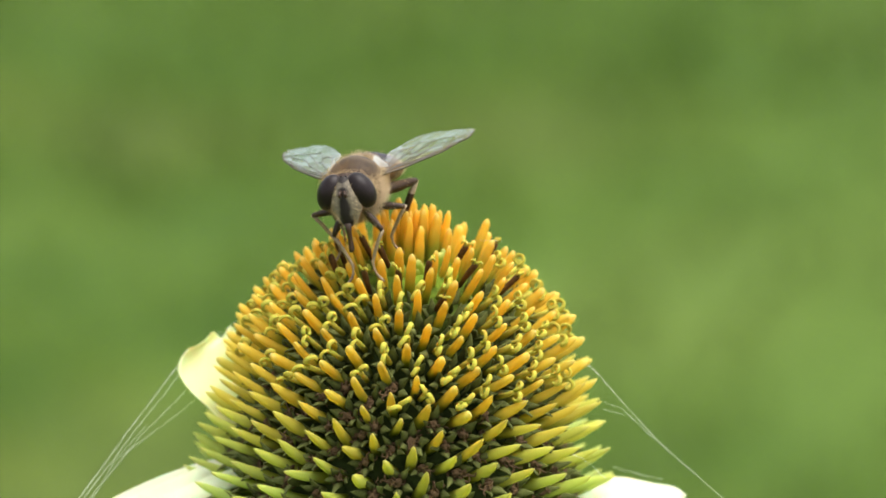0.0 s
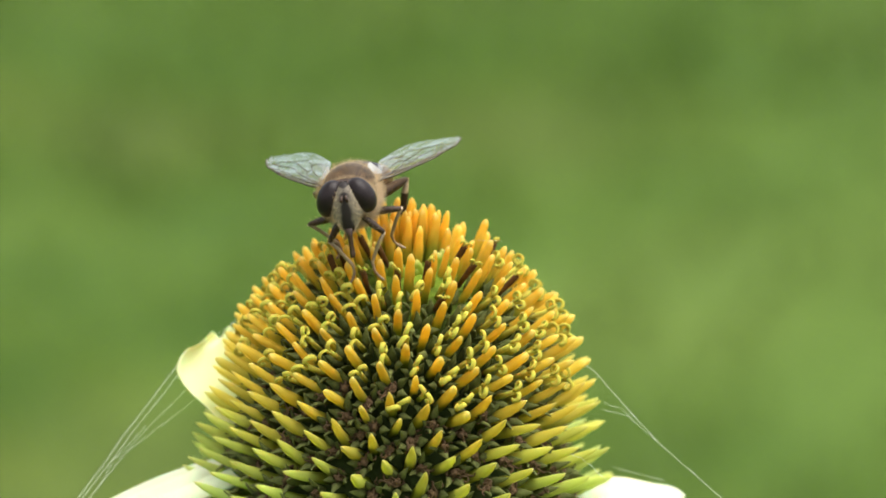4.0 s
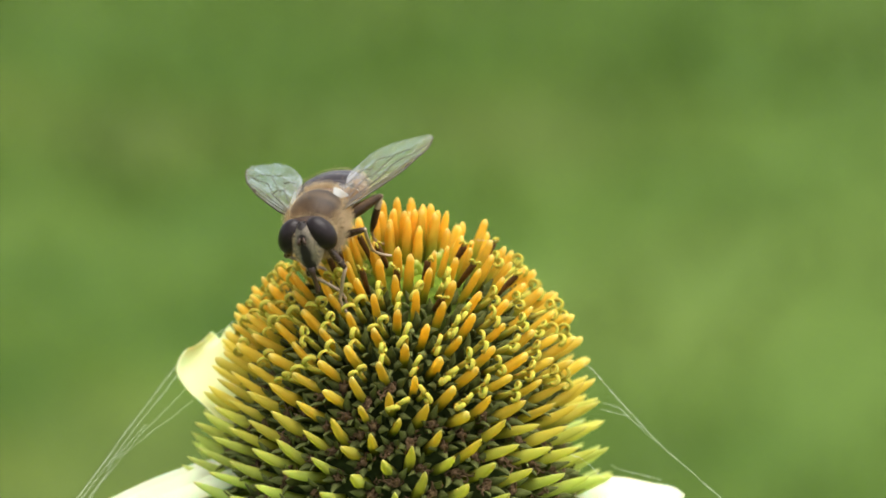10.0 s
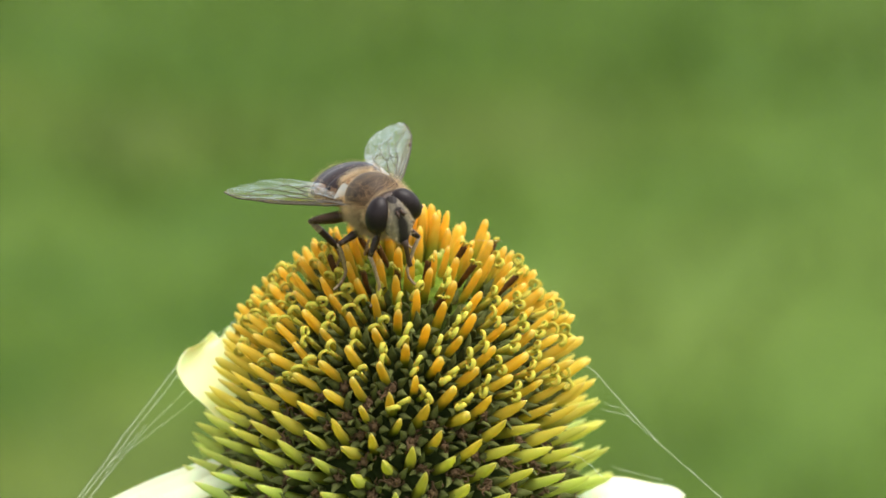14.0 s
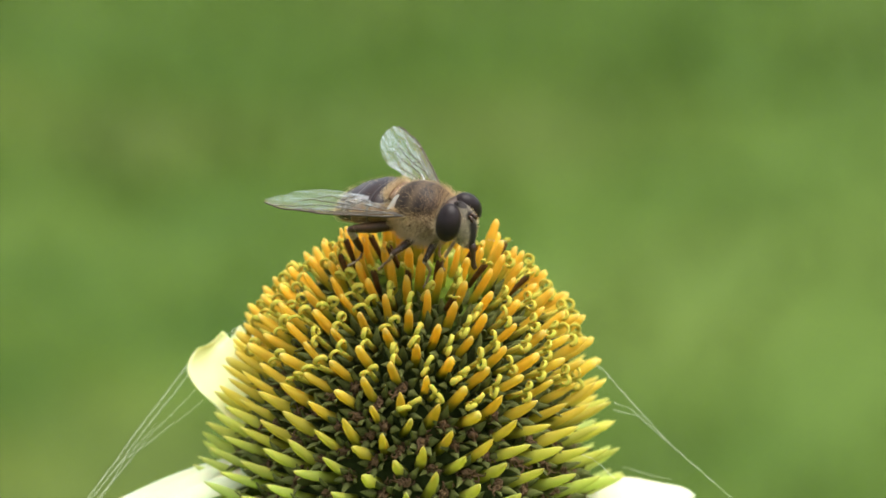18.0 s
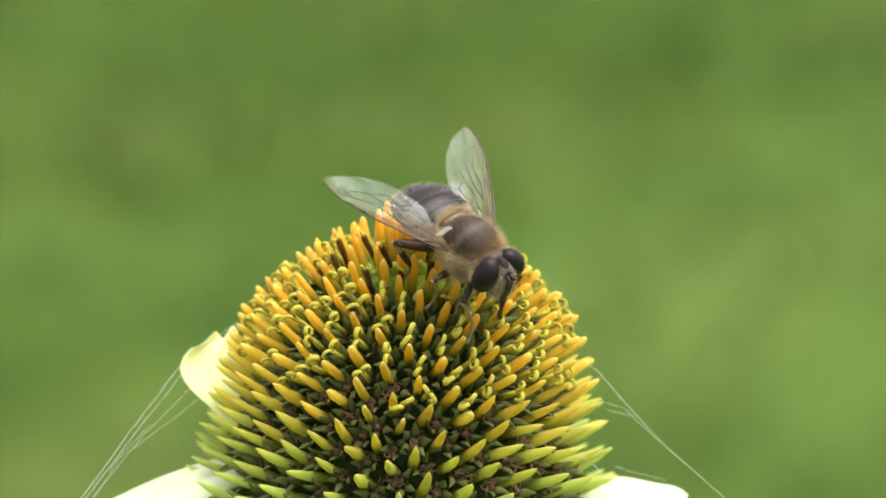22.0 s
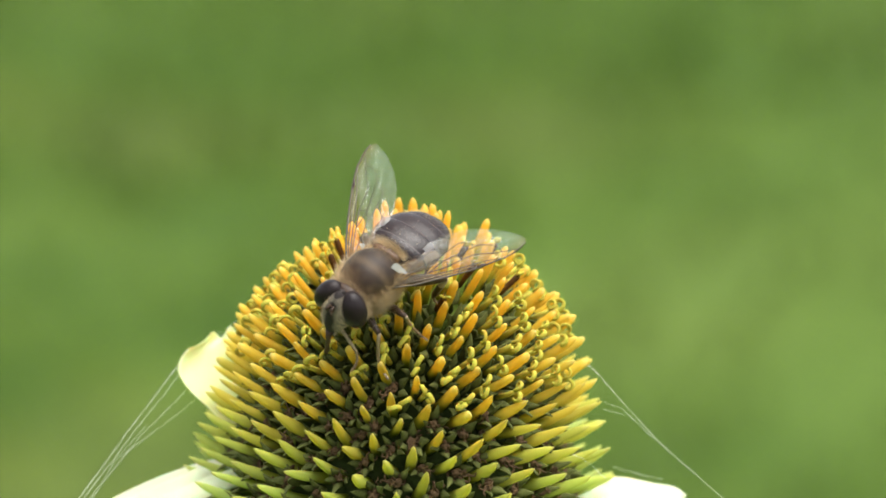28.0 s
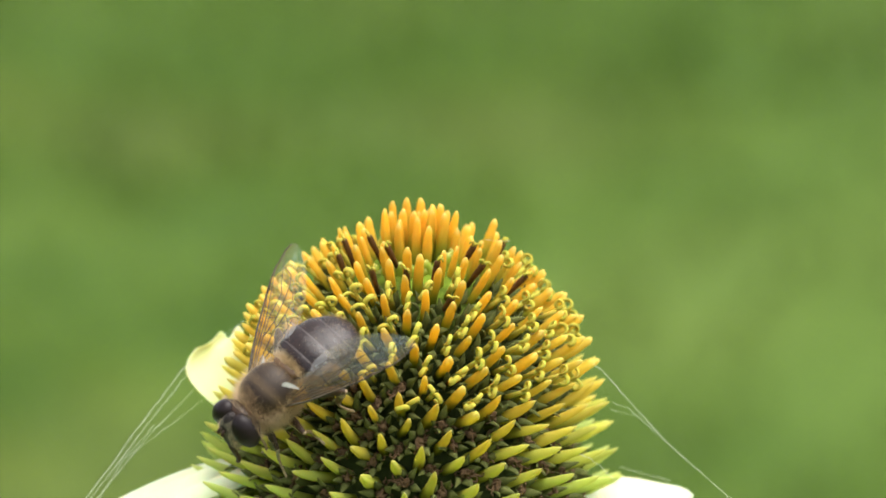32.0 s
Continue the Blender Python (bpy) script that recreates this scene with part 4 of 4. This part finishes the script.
part("ocelli", mesh("ocelli", *join(ocelli, blob((0.30, 0.42, 0.22), 8, 12, None, (0, 0.80, 1.06))), M["stripe"]), skull, "dark crown bump")


def face_hair():
    rng = random.Random(4)
    spots = []
    for _ in range(800):
        v = Vector((rng.gauss(0, 1), abs(rng.gauss(0, 1)), rng.gauss(0, 1))).normalized()
        if abs(v.x) < 0.45 or v.z > 0.7:
            continue
        spots.append((Vector((v.x * 1.16 * face_w(v.z), 0.85 + 1.0 * (v.y + 0.25 * max(0, -v.z) ** 2), -0.55 + 1.85 * v.z)), v))
    ob = part("face_down", mesh("face_down", *hairs(spots, 0.22, 0.014, 6), M["fur"], smooth=False), skull)
    ob["kind"] = "stuff"


face_hair()
pv, pf, _ = tube([(0, 1.5, -1.9), (0, 1.55, -2.5), (0, 1.5, -3.2), (0, 1.45, -3.7), (0, 1.62, -3.95)], [0.30, 0.19, 0.16, 0.20, 0.16], 9)
part("proboscis", mesh("proboscis", pv, pf, M["dark"]), skull, "dark tube-like mouthpart reaching into the florets")

# wings: span along x, front edge at +y
SPAN = 10.1


def edge_front(u):
    return flow(u, [0, 0.06, 0.15, 0.35, 0.6, 0.8, 0.92, 0.975, 1.0], [0.22, 0.34, 0.42, 0.60, 0.74, 0.66, 0.36, 0.10, -0.30])


def edge_back(u):
    return flow(u, [0, 0.04, 0.09, 0.15, 0.19, 0.24, 0.36, 0.55, 0.75, 0.88, 0.96, 1.0], [-0.10, -0.75, -1.35, -1.50, -1.35, -1.75, -2.35, -2.50, -2.05, -1.40, -0.80, -0.32])


def ripple(u, y):
    return 0.04 * math.sin(9 * u + 2.3 * y) + 0.035 * math.sin(15 * u - 4.6 * y) + 0.03 * math.sin(9 * y + 6 * u) + 0.02 * math.sin(16 * y - 11 * u) - 0.25 * u * u


def wing(sx):
    nu, nv = 56, 30
    vs, fs, uvs = [], [], []
    for i in range(nu + 1):
        u = i / nu
        u = 1 - (1 - u) ** 1.15
        f0, b0 = edge_front(u), edge_back(u)
        for j in range(nv + 1):
            y = b0 + (f0 - b0) * j / nv
            vs.append((sx * u * SPAN, y, ripple(u, y)))
            uvs.append((u, 1 - min(1.0, (f0 - y) / 2.8)))
    for i in range(nu):
        for j in range(nv):
            q = (i * (nv + 1) + j, i * (nv + 1) + j + 1, (i + 1) * (nv + 1) + j + 1, (i + 1) * (nv + 1) + j)
            fs.append(q)
    ob = part("wing", mesh("wing", vs, fs, M["wing"], uvs), fly, "clear veined wing with an amber front edge")
    lines = [
        [(0.0, 0.1), (0.15, 0.40), (0.35, 0.58), (0.6, 0.72), (0.8, 0.64), (0.92, 0.34), (0.985, 0.0)],
        [(0.02, 0.0), (0.2, 0.25), (0.4, 0.40), (0.55, 0.52), (0.64, 0.72)],
        [(0.03, -0.1), (0.25, 0.08), (0.45, 0.22), (0.65, 0.40), (0.80, 0.62)],
        [(0.05, -0.2), (0.25, -0.12), (0.42, -0.10), (0.54, -0.32), (0.62, -0.42), (0.70, -0.15), (0.82, 0.10), (0.92, 0.30)],
        [(0.28, -0.12), (0.40, -0.62), (0.55, -0.82), (0.68, -0.95), (0.76, -0.70), (0.80, -0.2), (0.81, 0.1)],
        [(0.06, -0.3), (0.2, -0.62), (0.34, -0.85), (0.46, -1.25), (0.56, -1.55), (0.62, -1.35), (0.66, -0.95)],
        [(0.36, -0.88), (0.40, -0.62)], [(0.42, -0.10), (0.43, -0.64)],
        [(0.06, -0.4), (0.16, -0.85), (0.28, -1.35), (0.36, -1.75), (0.44, -1.95)], [(0.46, -1.25), (0.42, -1.6), (0.37, -1.78)],
        [(0.05, -0.5), (0.10, -0.9), (0.14, -1.3)]]
    for k, ln in enumerate(lines):
        us, ws = [p[0] for p in ln], [p[1] for p in ln]
        n = 3 * (len(ln) - 1) + 1
        pts = []
        for q in range(n):
            s = q / 3
            a0 = int(min(s, len(ln) - 2))
            u, y = us[a0] + (us[a0 + 1] - us[a0]) * (s - a0), ws[a0] + (ws[a0 + 1] - ws[a0]) * (s - a0)
            pts.append((sx * u * SPAN, y, ripple(u, y) + 0.012))
        r = (0.072, 0.040, 0.040, 0.035)[min(k, 3)] if k < 4 else 0.032
        v, f, _ = tube(pts, [r * (1.2 - 0.6 * q / n) for q in range(n)], 5)
        part("vein", mesh("vein", v, f, M["vein"]), ob)
    v, f, _ = tube([(sx * 0.60 * SPAN, 0.64, ripple(0.60, 0.64)), (sx * 0.64 * SPAN, 0.62, ripple(0.64, 0.6)), (sx * 0.67 * SPAN, 0.66, ripple(0.67, 0.6))], [0.06, 0.11, 0.05], 6, 0.4)
    part("wing_spot", mesh("wing_spot", v, f, M["dark"]), ob, "small dark spot on the front edge")
    # the milky lobe folded up at the wing root
    lv, lf = [], []
    for i in range(11):
        for j in range(9):
            p, q = i / 10, j / 8
            lv.append((sx * (0.35 + 1.05 * p - 0.15 * q * q), -0.55 - 0.32 * math.sin(3.1416 * p) - 0.30 * q * q, 0.02 + 0.95 * q * math.sin(3.1416 * (0.12 + 0.80 * p)) ** 0.7))
    for i in range(10):
        lf += [(i * 9 + j, i * 9 + j + 1, (i + 1) * 9 + j + 1, (i + 1) * 9 + j) for j in range(8)]
    part("calypter", mesh("calypter", lv, lf, M["lobe"]), ob, "white lobe at the wing root")
    return ob


wing_r, wing_l = wing(1), wing(-1)


# legs: a dark thigh that carries a paler shin and foot
def leg(a_len, b_len, f_len, thick, shin_r=0.2):
    v, f, _ = tube([(0, 0, -0.15), (0, 0, 0.15 * a_len), (0, 0, 0.5 * a_len), (0, 0, 0.85 * a_len), (0, 0, a_len)], [0.22, 0.30 * thick, 0.35 * thick, 0.25 * thick, 0.17], 9)
    thigh = part("leg", mesh("leg", v, f, M["dark"]), fly, "dark thigh with a paler shin")
    rng = random.Random(2)
    sp = [(Vector((0.25 * math.cos(t), 0.25 * math.sin(t), rng.uniform(0.1, 0.95) * a_len)), Vector((math.cos(t), math.sin(t), 0.5))) for t in [rng.uniform(0, 6.28) for _ in range(60)]]
    ob = part("leg_hair", mesh("leg_hair", *hairs(sp, 0.28, 0.012, 3), M["fur"], smooth=False), thigh)
    ob["kind"] = "stuff"
    pts = [(0, 0, -0.05), (0, 0.06, 0.35 * b_len), (0, 0.02, 0.8 * b_len), (0, 0, b_len)]
    rad = [0.14, shin_r, shin_r * 0.95, 0.12]
    # five foot joints that turn outwards along the ground
    y, z = 0.0, b_len
    for k in range(5):
        an = radians((30, 50, 62, 70, 74)[k])
        step = f_len * (0.34, 0.20, 0.16, 0.14, 0.16)[k]
        pts += [(0, y - math.sin(an) * step * 0.75, z + math.cos(an) * step * 0.75), (0, y - math.sin(an) * step, z + math.cos(an) * step)]
        rad += [0.085, 0.115 if k < 4 else 0.06]
        y, z = y - math.sin(an) * step, z + math.cos(an) * step
    v, f, _ = tube(pts, rad, 7)
    me = mesh("shin", v, f, M["shin"])
    me.materials.append(M["dark"])
    for p in me.polygons:
        q = p.center.z / MM
        if 0.30 * b_len < q < 0.98 * b_len and shin_r > 0.22:
            p.material_index = 1
    shin = part("shin", me, thigh, "slender shin and jointed foot")
    return thigh, shin


# hip, resting place of the ankle and bend of the knee, in the fly's space; lengths of thigh, shin and foot
LEGS = []
for sx in (1, -1):
    for hip, foot, pole, la, lb, lf, th in (((0.70, 1.55, -1.35), (0.85, 2.6, -3.4), (1.0, 0.25, 0.25), 1.95, 2.5, 1.7, 0.8), ((0.9, 0.0, -1.5), (1.9, -0.6, -3.5), (1.2, 0.15, 0.2), 2.45, 2.9, 1.7, 0.85), ((0.85, -1.5, -1.1), (2.1, -3.5, -3.4), (1.15, -0.75, 0.95), 3.7, 2.9, 2.1, 1.25)):
        thigh, shin = leg(la, lb, lf, th, 0.27 if th > 1 else 0.135)
        LEGS.append((thigh, shin, Vector((hip[0] * sx, hip[1], hip[2])), Vector((foot[0] * sx, foot[1], foot[2])), Vector((pole[0] * sx, pole[1], pole[2])), la, lb))

# ---- what moves ----
# time, side shift of the head (mm)
SWAY = [
    (0, 0),
    (0.5, 0.04),
    (1, 0.04),
    (1.5, -0.08),
    (2, -0.08),
    (2.5, 0),
    (3, 0),
    (3.5, -0.08),
    (5.5, 0),
    (6, 0.04),
    (6.5, 0),
    (7, -0.08),
    (7.5, -0.2),
    (8, -0.24),
    (8.5, -0.08),
    (9, -0.08),
    (9.5, -0.08),
    (10, -0.12),
    (11, -0.12),
    (12, -0.2),
    (12.5, -0.12),
    (13, -0.2),
    (13.5, -0.2),
    (14, -0.08),
    (14.5, 0.04),
    (16.5, 0.24),
    (17, 0.68),
    (17.5, 0.6),
    (18, 0.68),
    (18.5, 0.48),
    (19, 0.48),
    (19.5, 0.56),
    (20, 0.56),
    (20.5, 0.56),
    (21, 0.36),
    (21.5, 0.32),
    (22, 0.16),
    (22.5, 0.16),
    (23, 0.16),
    (23.5, 0.12),
    (24, 0.16),
    (24.5, 0.12),
    (25, 0.04),
    (25.5, 0.12),
    (27.5, 0.12),
    (28, 0),
    (28.5, 0.16),
    (29, 0.12),
    (29.5, 0.16),
    (30, 0.04),
    (30.5, 0),
    (31, 0.48),
    (31.5, 0.68),
    (32, 0.56),
]
# time, place (mm, from the crown), turn (degrees)
FLY = [
    (0, -4.11, -4.16, 2.27, -2.4, 7.5, 169.9),
    (1, -3.93, -4.12, 2.39, 0.1, 5.2, 172.3),
    (2, -4.98, -4.2, 2.1, -3.8, 7.9, 167.3),
    (2.5, -5.61, -4.82, 1.33, -8.5, 8.7, 164.9),
    (3, -4.9, -4.43, 2.02, 1.4, 10, 174.2),
    (3.5, -4.41, -4.77, 1.91, -0.5, 8.2, 175.6),
    (5.5, -4.43, -4.76, 1.96, 2.7, 7.6, 177.2),
    (6, -4.33, -4.63, 2.06, 2.7, 5.7, 177.6),
    (7, -4.19, -4.48, 2.22, 2.2, 6.9, -178.4),
    (8, -4.98, -5.29, 1.5, -3.1, 7.9, 179.1),
    (9, -5.48, -5.84, 1, -9.2, 11.3, 175),
    (10, -6.67, -6.13, 0.29, -14.4, 10.9, 165.1),
    (11, -5.52, -7.16, -0.08, -12, 10, -178.4),
    (11.5, -4.65, -6.69, 0.93, -12.4, 14, -169.5),
    (12, -3.58, -6.56, 1.41, -7, 12.2, -153.1),
    (13, -2.95, -6.41, 1.59, -6.6, 14, -154.7),
    (14, -2.74, -6.39, 1.64, -5.7, 15.4, -154.7),
    (14.5, -2.75, -6.51, 1.58, -6.8, 15.2, -154.6),
    (16.5, -0.52, -6.19, 2.01, -4.7, 15.7, -128.8),
    (17, 0.02, -6.57, 1.75, -4.9, 14.5, -132.8),
    (18, 0.7, -7.22, 1.26, -5.5, 16.4, -129),
    (19, 0.15, -7.19, 1.37, -4.4, 16.6, -128.5),
    (20, 1.16, -7.33, 1.22, -13.9, 19.5, -126.5),
    (20.5, 1.22, -7.44, 1.22, -15.1, 16.9, -130.8),
    (21, 1.61, -8.49, -0.01, -23.4, 16.5, -147.2),
    (22, 3.93, -8.83, -0.9, -28.7, 13.9, -144),
    (22.2, 3.45, -9.37, -1.37, -34.2, 5.9, -158.4),
    (22.5, 2.24, -9.95, -1.62, -34.4, -2.3, -172.7),
    (23, 1.17, -10.43, -1.86, -33.2, -7.5, -177.4),
    (24, 0.99, -10.23, -1.5, -33.3, -16.1, 170.8),
    (25, 0.71, -9.63, -0.8, -22.9, -19.5, 157.1),
    (25.5, 0.31, -9.62, -0.76, -27.5, -21.1, 154.7),
    (27.5, -2.18, -11.74, -3.3, -39.6, -16.1, 159.7),
    (28, -3.05, -11.25, -2.63, -31.9, -21, 146.9),
    (28.5, -4.28, -11.79, -3.51, -33.9, -24.6, 141.7),
    (29, -3.4, -13.11, -4.96, -46, -11.7, 163.4),
    (29.3, -2.78, -13.82, -5.7, -43.8, -5.1, 170.6),
    (29.6, -2.68, -14.7, -7.04, -50, -3.4, 177.9),
    (30, -3.2, -14.54, -6.83, -48.8, -6.7, 171.1),
    (30.3, -5.66, -13.55, -5.84, -37.6, -19.2, 144),
    (30.6, -6.67, -13.54, -6.58, -42.3, -20.9, 141.6),
    (31, -8.11, -13.42, -7.69, -39.3, -26, 138.3),
    (31.5, -9.53, -13.14, -8.59, -43.5, -27.2, 135.9),
    (32, -9.89, -13.65, -10.11, -44.2, -23.6, 135),
]
# time, sweep back and lift of the right wing, then of the left (degrees)
WINGS = [
    (0, 60, -1, 57, 2),
    (1, 63, -1, 54, 2),
    (2, 63, -4, 54, 2),
    (2.5, 63, -1, 54, 5),
    (3, 60, 2, 57, 2),
    (3.5, 60, 2, 57, 2),
    (5.5, 63, 2, 54, 2),
    (6, 63, 2, 54, 5),
    (7, 60, 2, 57, 2),
    (8, 60, 2, 57, 5),
    (9, 60, 2, 57, 2),
    (10, 57, -1, 60, 2),
    (11, 57, 5, 60, 8),
    (11.5, 54, 2, 63, -1),
    (12, 57, 2, 56, 2),
    (13, 54, 2, 60, -1),
    (14, 54, 2, 60, -1),
    (14.5, 54, 2, 60, -1),
    (16.5, 60, 5, 56, -3),
    (17, 60, 5, 57, -1),
    (18, 63, 5, 54, -1),
    (19, 66, 5, 55, -1),
    (20, 60, 2, 56, -2),
    (20.5, 60, 2, 56, -2),
    (21, 60, 8, 59, -1),
    (22, 63, 8, 61, -1),
    (22.2, 60, 8, 63, -1),
    (22.5, 60, 8, 63, 2),
    (23, 60, 11, 60, 2),
    (24, 60, 2, 58, -1),
    (25, 60, 2, 58, -3),
    (25.5, 63, -1, 60, -4),
    (27.5, 63, 2, 60, -1),
    (28, 60, 2, 60, -1),
    (28.5, 63, 8, 63, -1),
    (29, 60, -1, 60, -4),
    (29.3, 66, 2, 57, -1),
    (29.6, 66, 2, 57, -4),
    (30, 63, -1, 60, -1),
    (30.3, 60, -1, 66, -1),
    (30.6, 60, 2, 69, -1),
    (31, 60, 2, 69, -1),
    (31.5, 63, 2, 63, 2),
    (32, 60, 2, 63, 5),
]
HINGE = (1.9, -0.08, 0.55)
# time, twist of the right and of the left wing about its own length (degrees)
TWIST = [(0, 14, 9), (6, 14, 9), (8, 14, 12), (11, 13, 13), (12, 5, 12), (16.5, -1, 13), (20.5, -1, 14), (22, 4, 9), (23, 9, 9), (28, 4, 8), (32, 6, 8)]
# time, bend of the abdomen below the line of the thorax (degrees)
BEND = [(0, 0), (9, 0), (10, -3), (11, -8), (12, -4), (14.5, -3), (16.5, 4), (19, 5), (20, 9), (20.5, 9), (22, 1), (32, 0)]
# time, turn of the head on the thorax
NOD = [
    (0, 0, 0, 0),
    (22, 0, 0, 0),
    (23, 8, 0, 0),
    (28, 15, 0, 0),
    (30, 12, 0, 0),
    (32, 8, 0, 0),
]


def on_cone(p):
    """The nearest place on the surface of the scale tips to p (world), a little inside it."""
    q = HEAD.inverted() @ p / MM
    r, z = math.hypot(q.x, q.y), q.z
    best = None
    for k in range(120):
        t = k / 119 * 26
        pr, pz = interp(t, TIP_Z, TIP_R), -t
        if k < 6:
            pr = pr * k / 6
        d = (pr - r) ** 2 + (pz - z) ** 2
        if best is None or d < best[0]:
            best = (d, pr, pz)
    s = best[1] / max(r, 1e-6)
    return HEAD @ (Vector((q.x * s, q.y * s, best[2] - 0.5)) * MM)


def limb(origin, end, pole):
    z = (end - origin).normalized()
    x = z.cross(pole).normalized()
    return Matrix.Translation(origin) @ Matrix((x, z.cross(x), z)).transposed().to_4x4()


def motions():
    sway = [(t, pose(0, 0, 0, 0, math.degrees(math.atan2(dx * MM, TOP.z)), 0)) for t, dx in SWAY]
    for ob in (flower, silk_a, silk_b):
        walk(ob, sway)
    body = [(t, pose(TOP.x + x * MM, TOP.y + y * MM, TOP.z + z * MM, a0, b0, c0)) for t, x, y, z, a0, b0, c0 in FLY]
    walk(fly, body)
    for ob, sx, col in ((wing_r, 1, 1), (wing_l, -1, 3)):
        rows = []
        for row in WINGS:
            m = Matrix.Translation(Vector((HINGE[0] * sx, HINGE[1], HINGE[2])) * MM) @ Matrix.Rotation(radians(-row[col] * sx), 4, "Z") @ Matrix.Rotation(radians(-(row[col + 1] + 2) * sx), 4, "Y") @ Matrix.Rotation(radians(-interp(row[0], [q[0] for q in TWIST], [q[1 if sx > 0 else 2] for q in TWIST])), 4, "X")
            rows.append((row[0], m))
        walk(ob, rows)
    waist = Matrix.Translation(Vector((0, -1.7, 0)) * MM)
    walk(belly, [(t, waist @ Matrix.Rotation(radians(a0), 4, "X") @ waist.inverted()) for t, a0 in BEND])
    walk(skull, [(t, pose(*(HEAD_AT * MM), a0, b0, c0)) for t, a0, b0, c0 in NOD])
    for thigh, shin, hip, rest, pole, la, lb in LEGS:
        held, upper, lower = None, [], []
        for t, m in body:
            home = on_cone(m @ (rest * MM))
            if held is None or (held - home).length > 2.0 * MM:
                held = home
            foot = (m.inverted() @ held) / MM
            d = foot - hip
            L = min(d.length, (la + lb) * 0.97)
            n = d.normalized()
            end = hip + n * L
            c = (la * la + L * L - lb * lb) / (2 * L)
            h = math.sqrt(max(0.01, la * la - c * c))
            side = (pole - n * pole.dot(n)).normalized()
            knee = hip + n * c + side * h
            a0, b0 = limb(hip * MM, knee * MM, side), limb(knee * MM, end * MM, side)
            upper.append((t, a0))
            lower.append((t, a0.inverted() @ b0))
        walk(thigh, upper)
        walk(shin, lower)


motions()
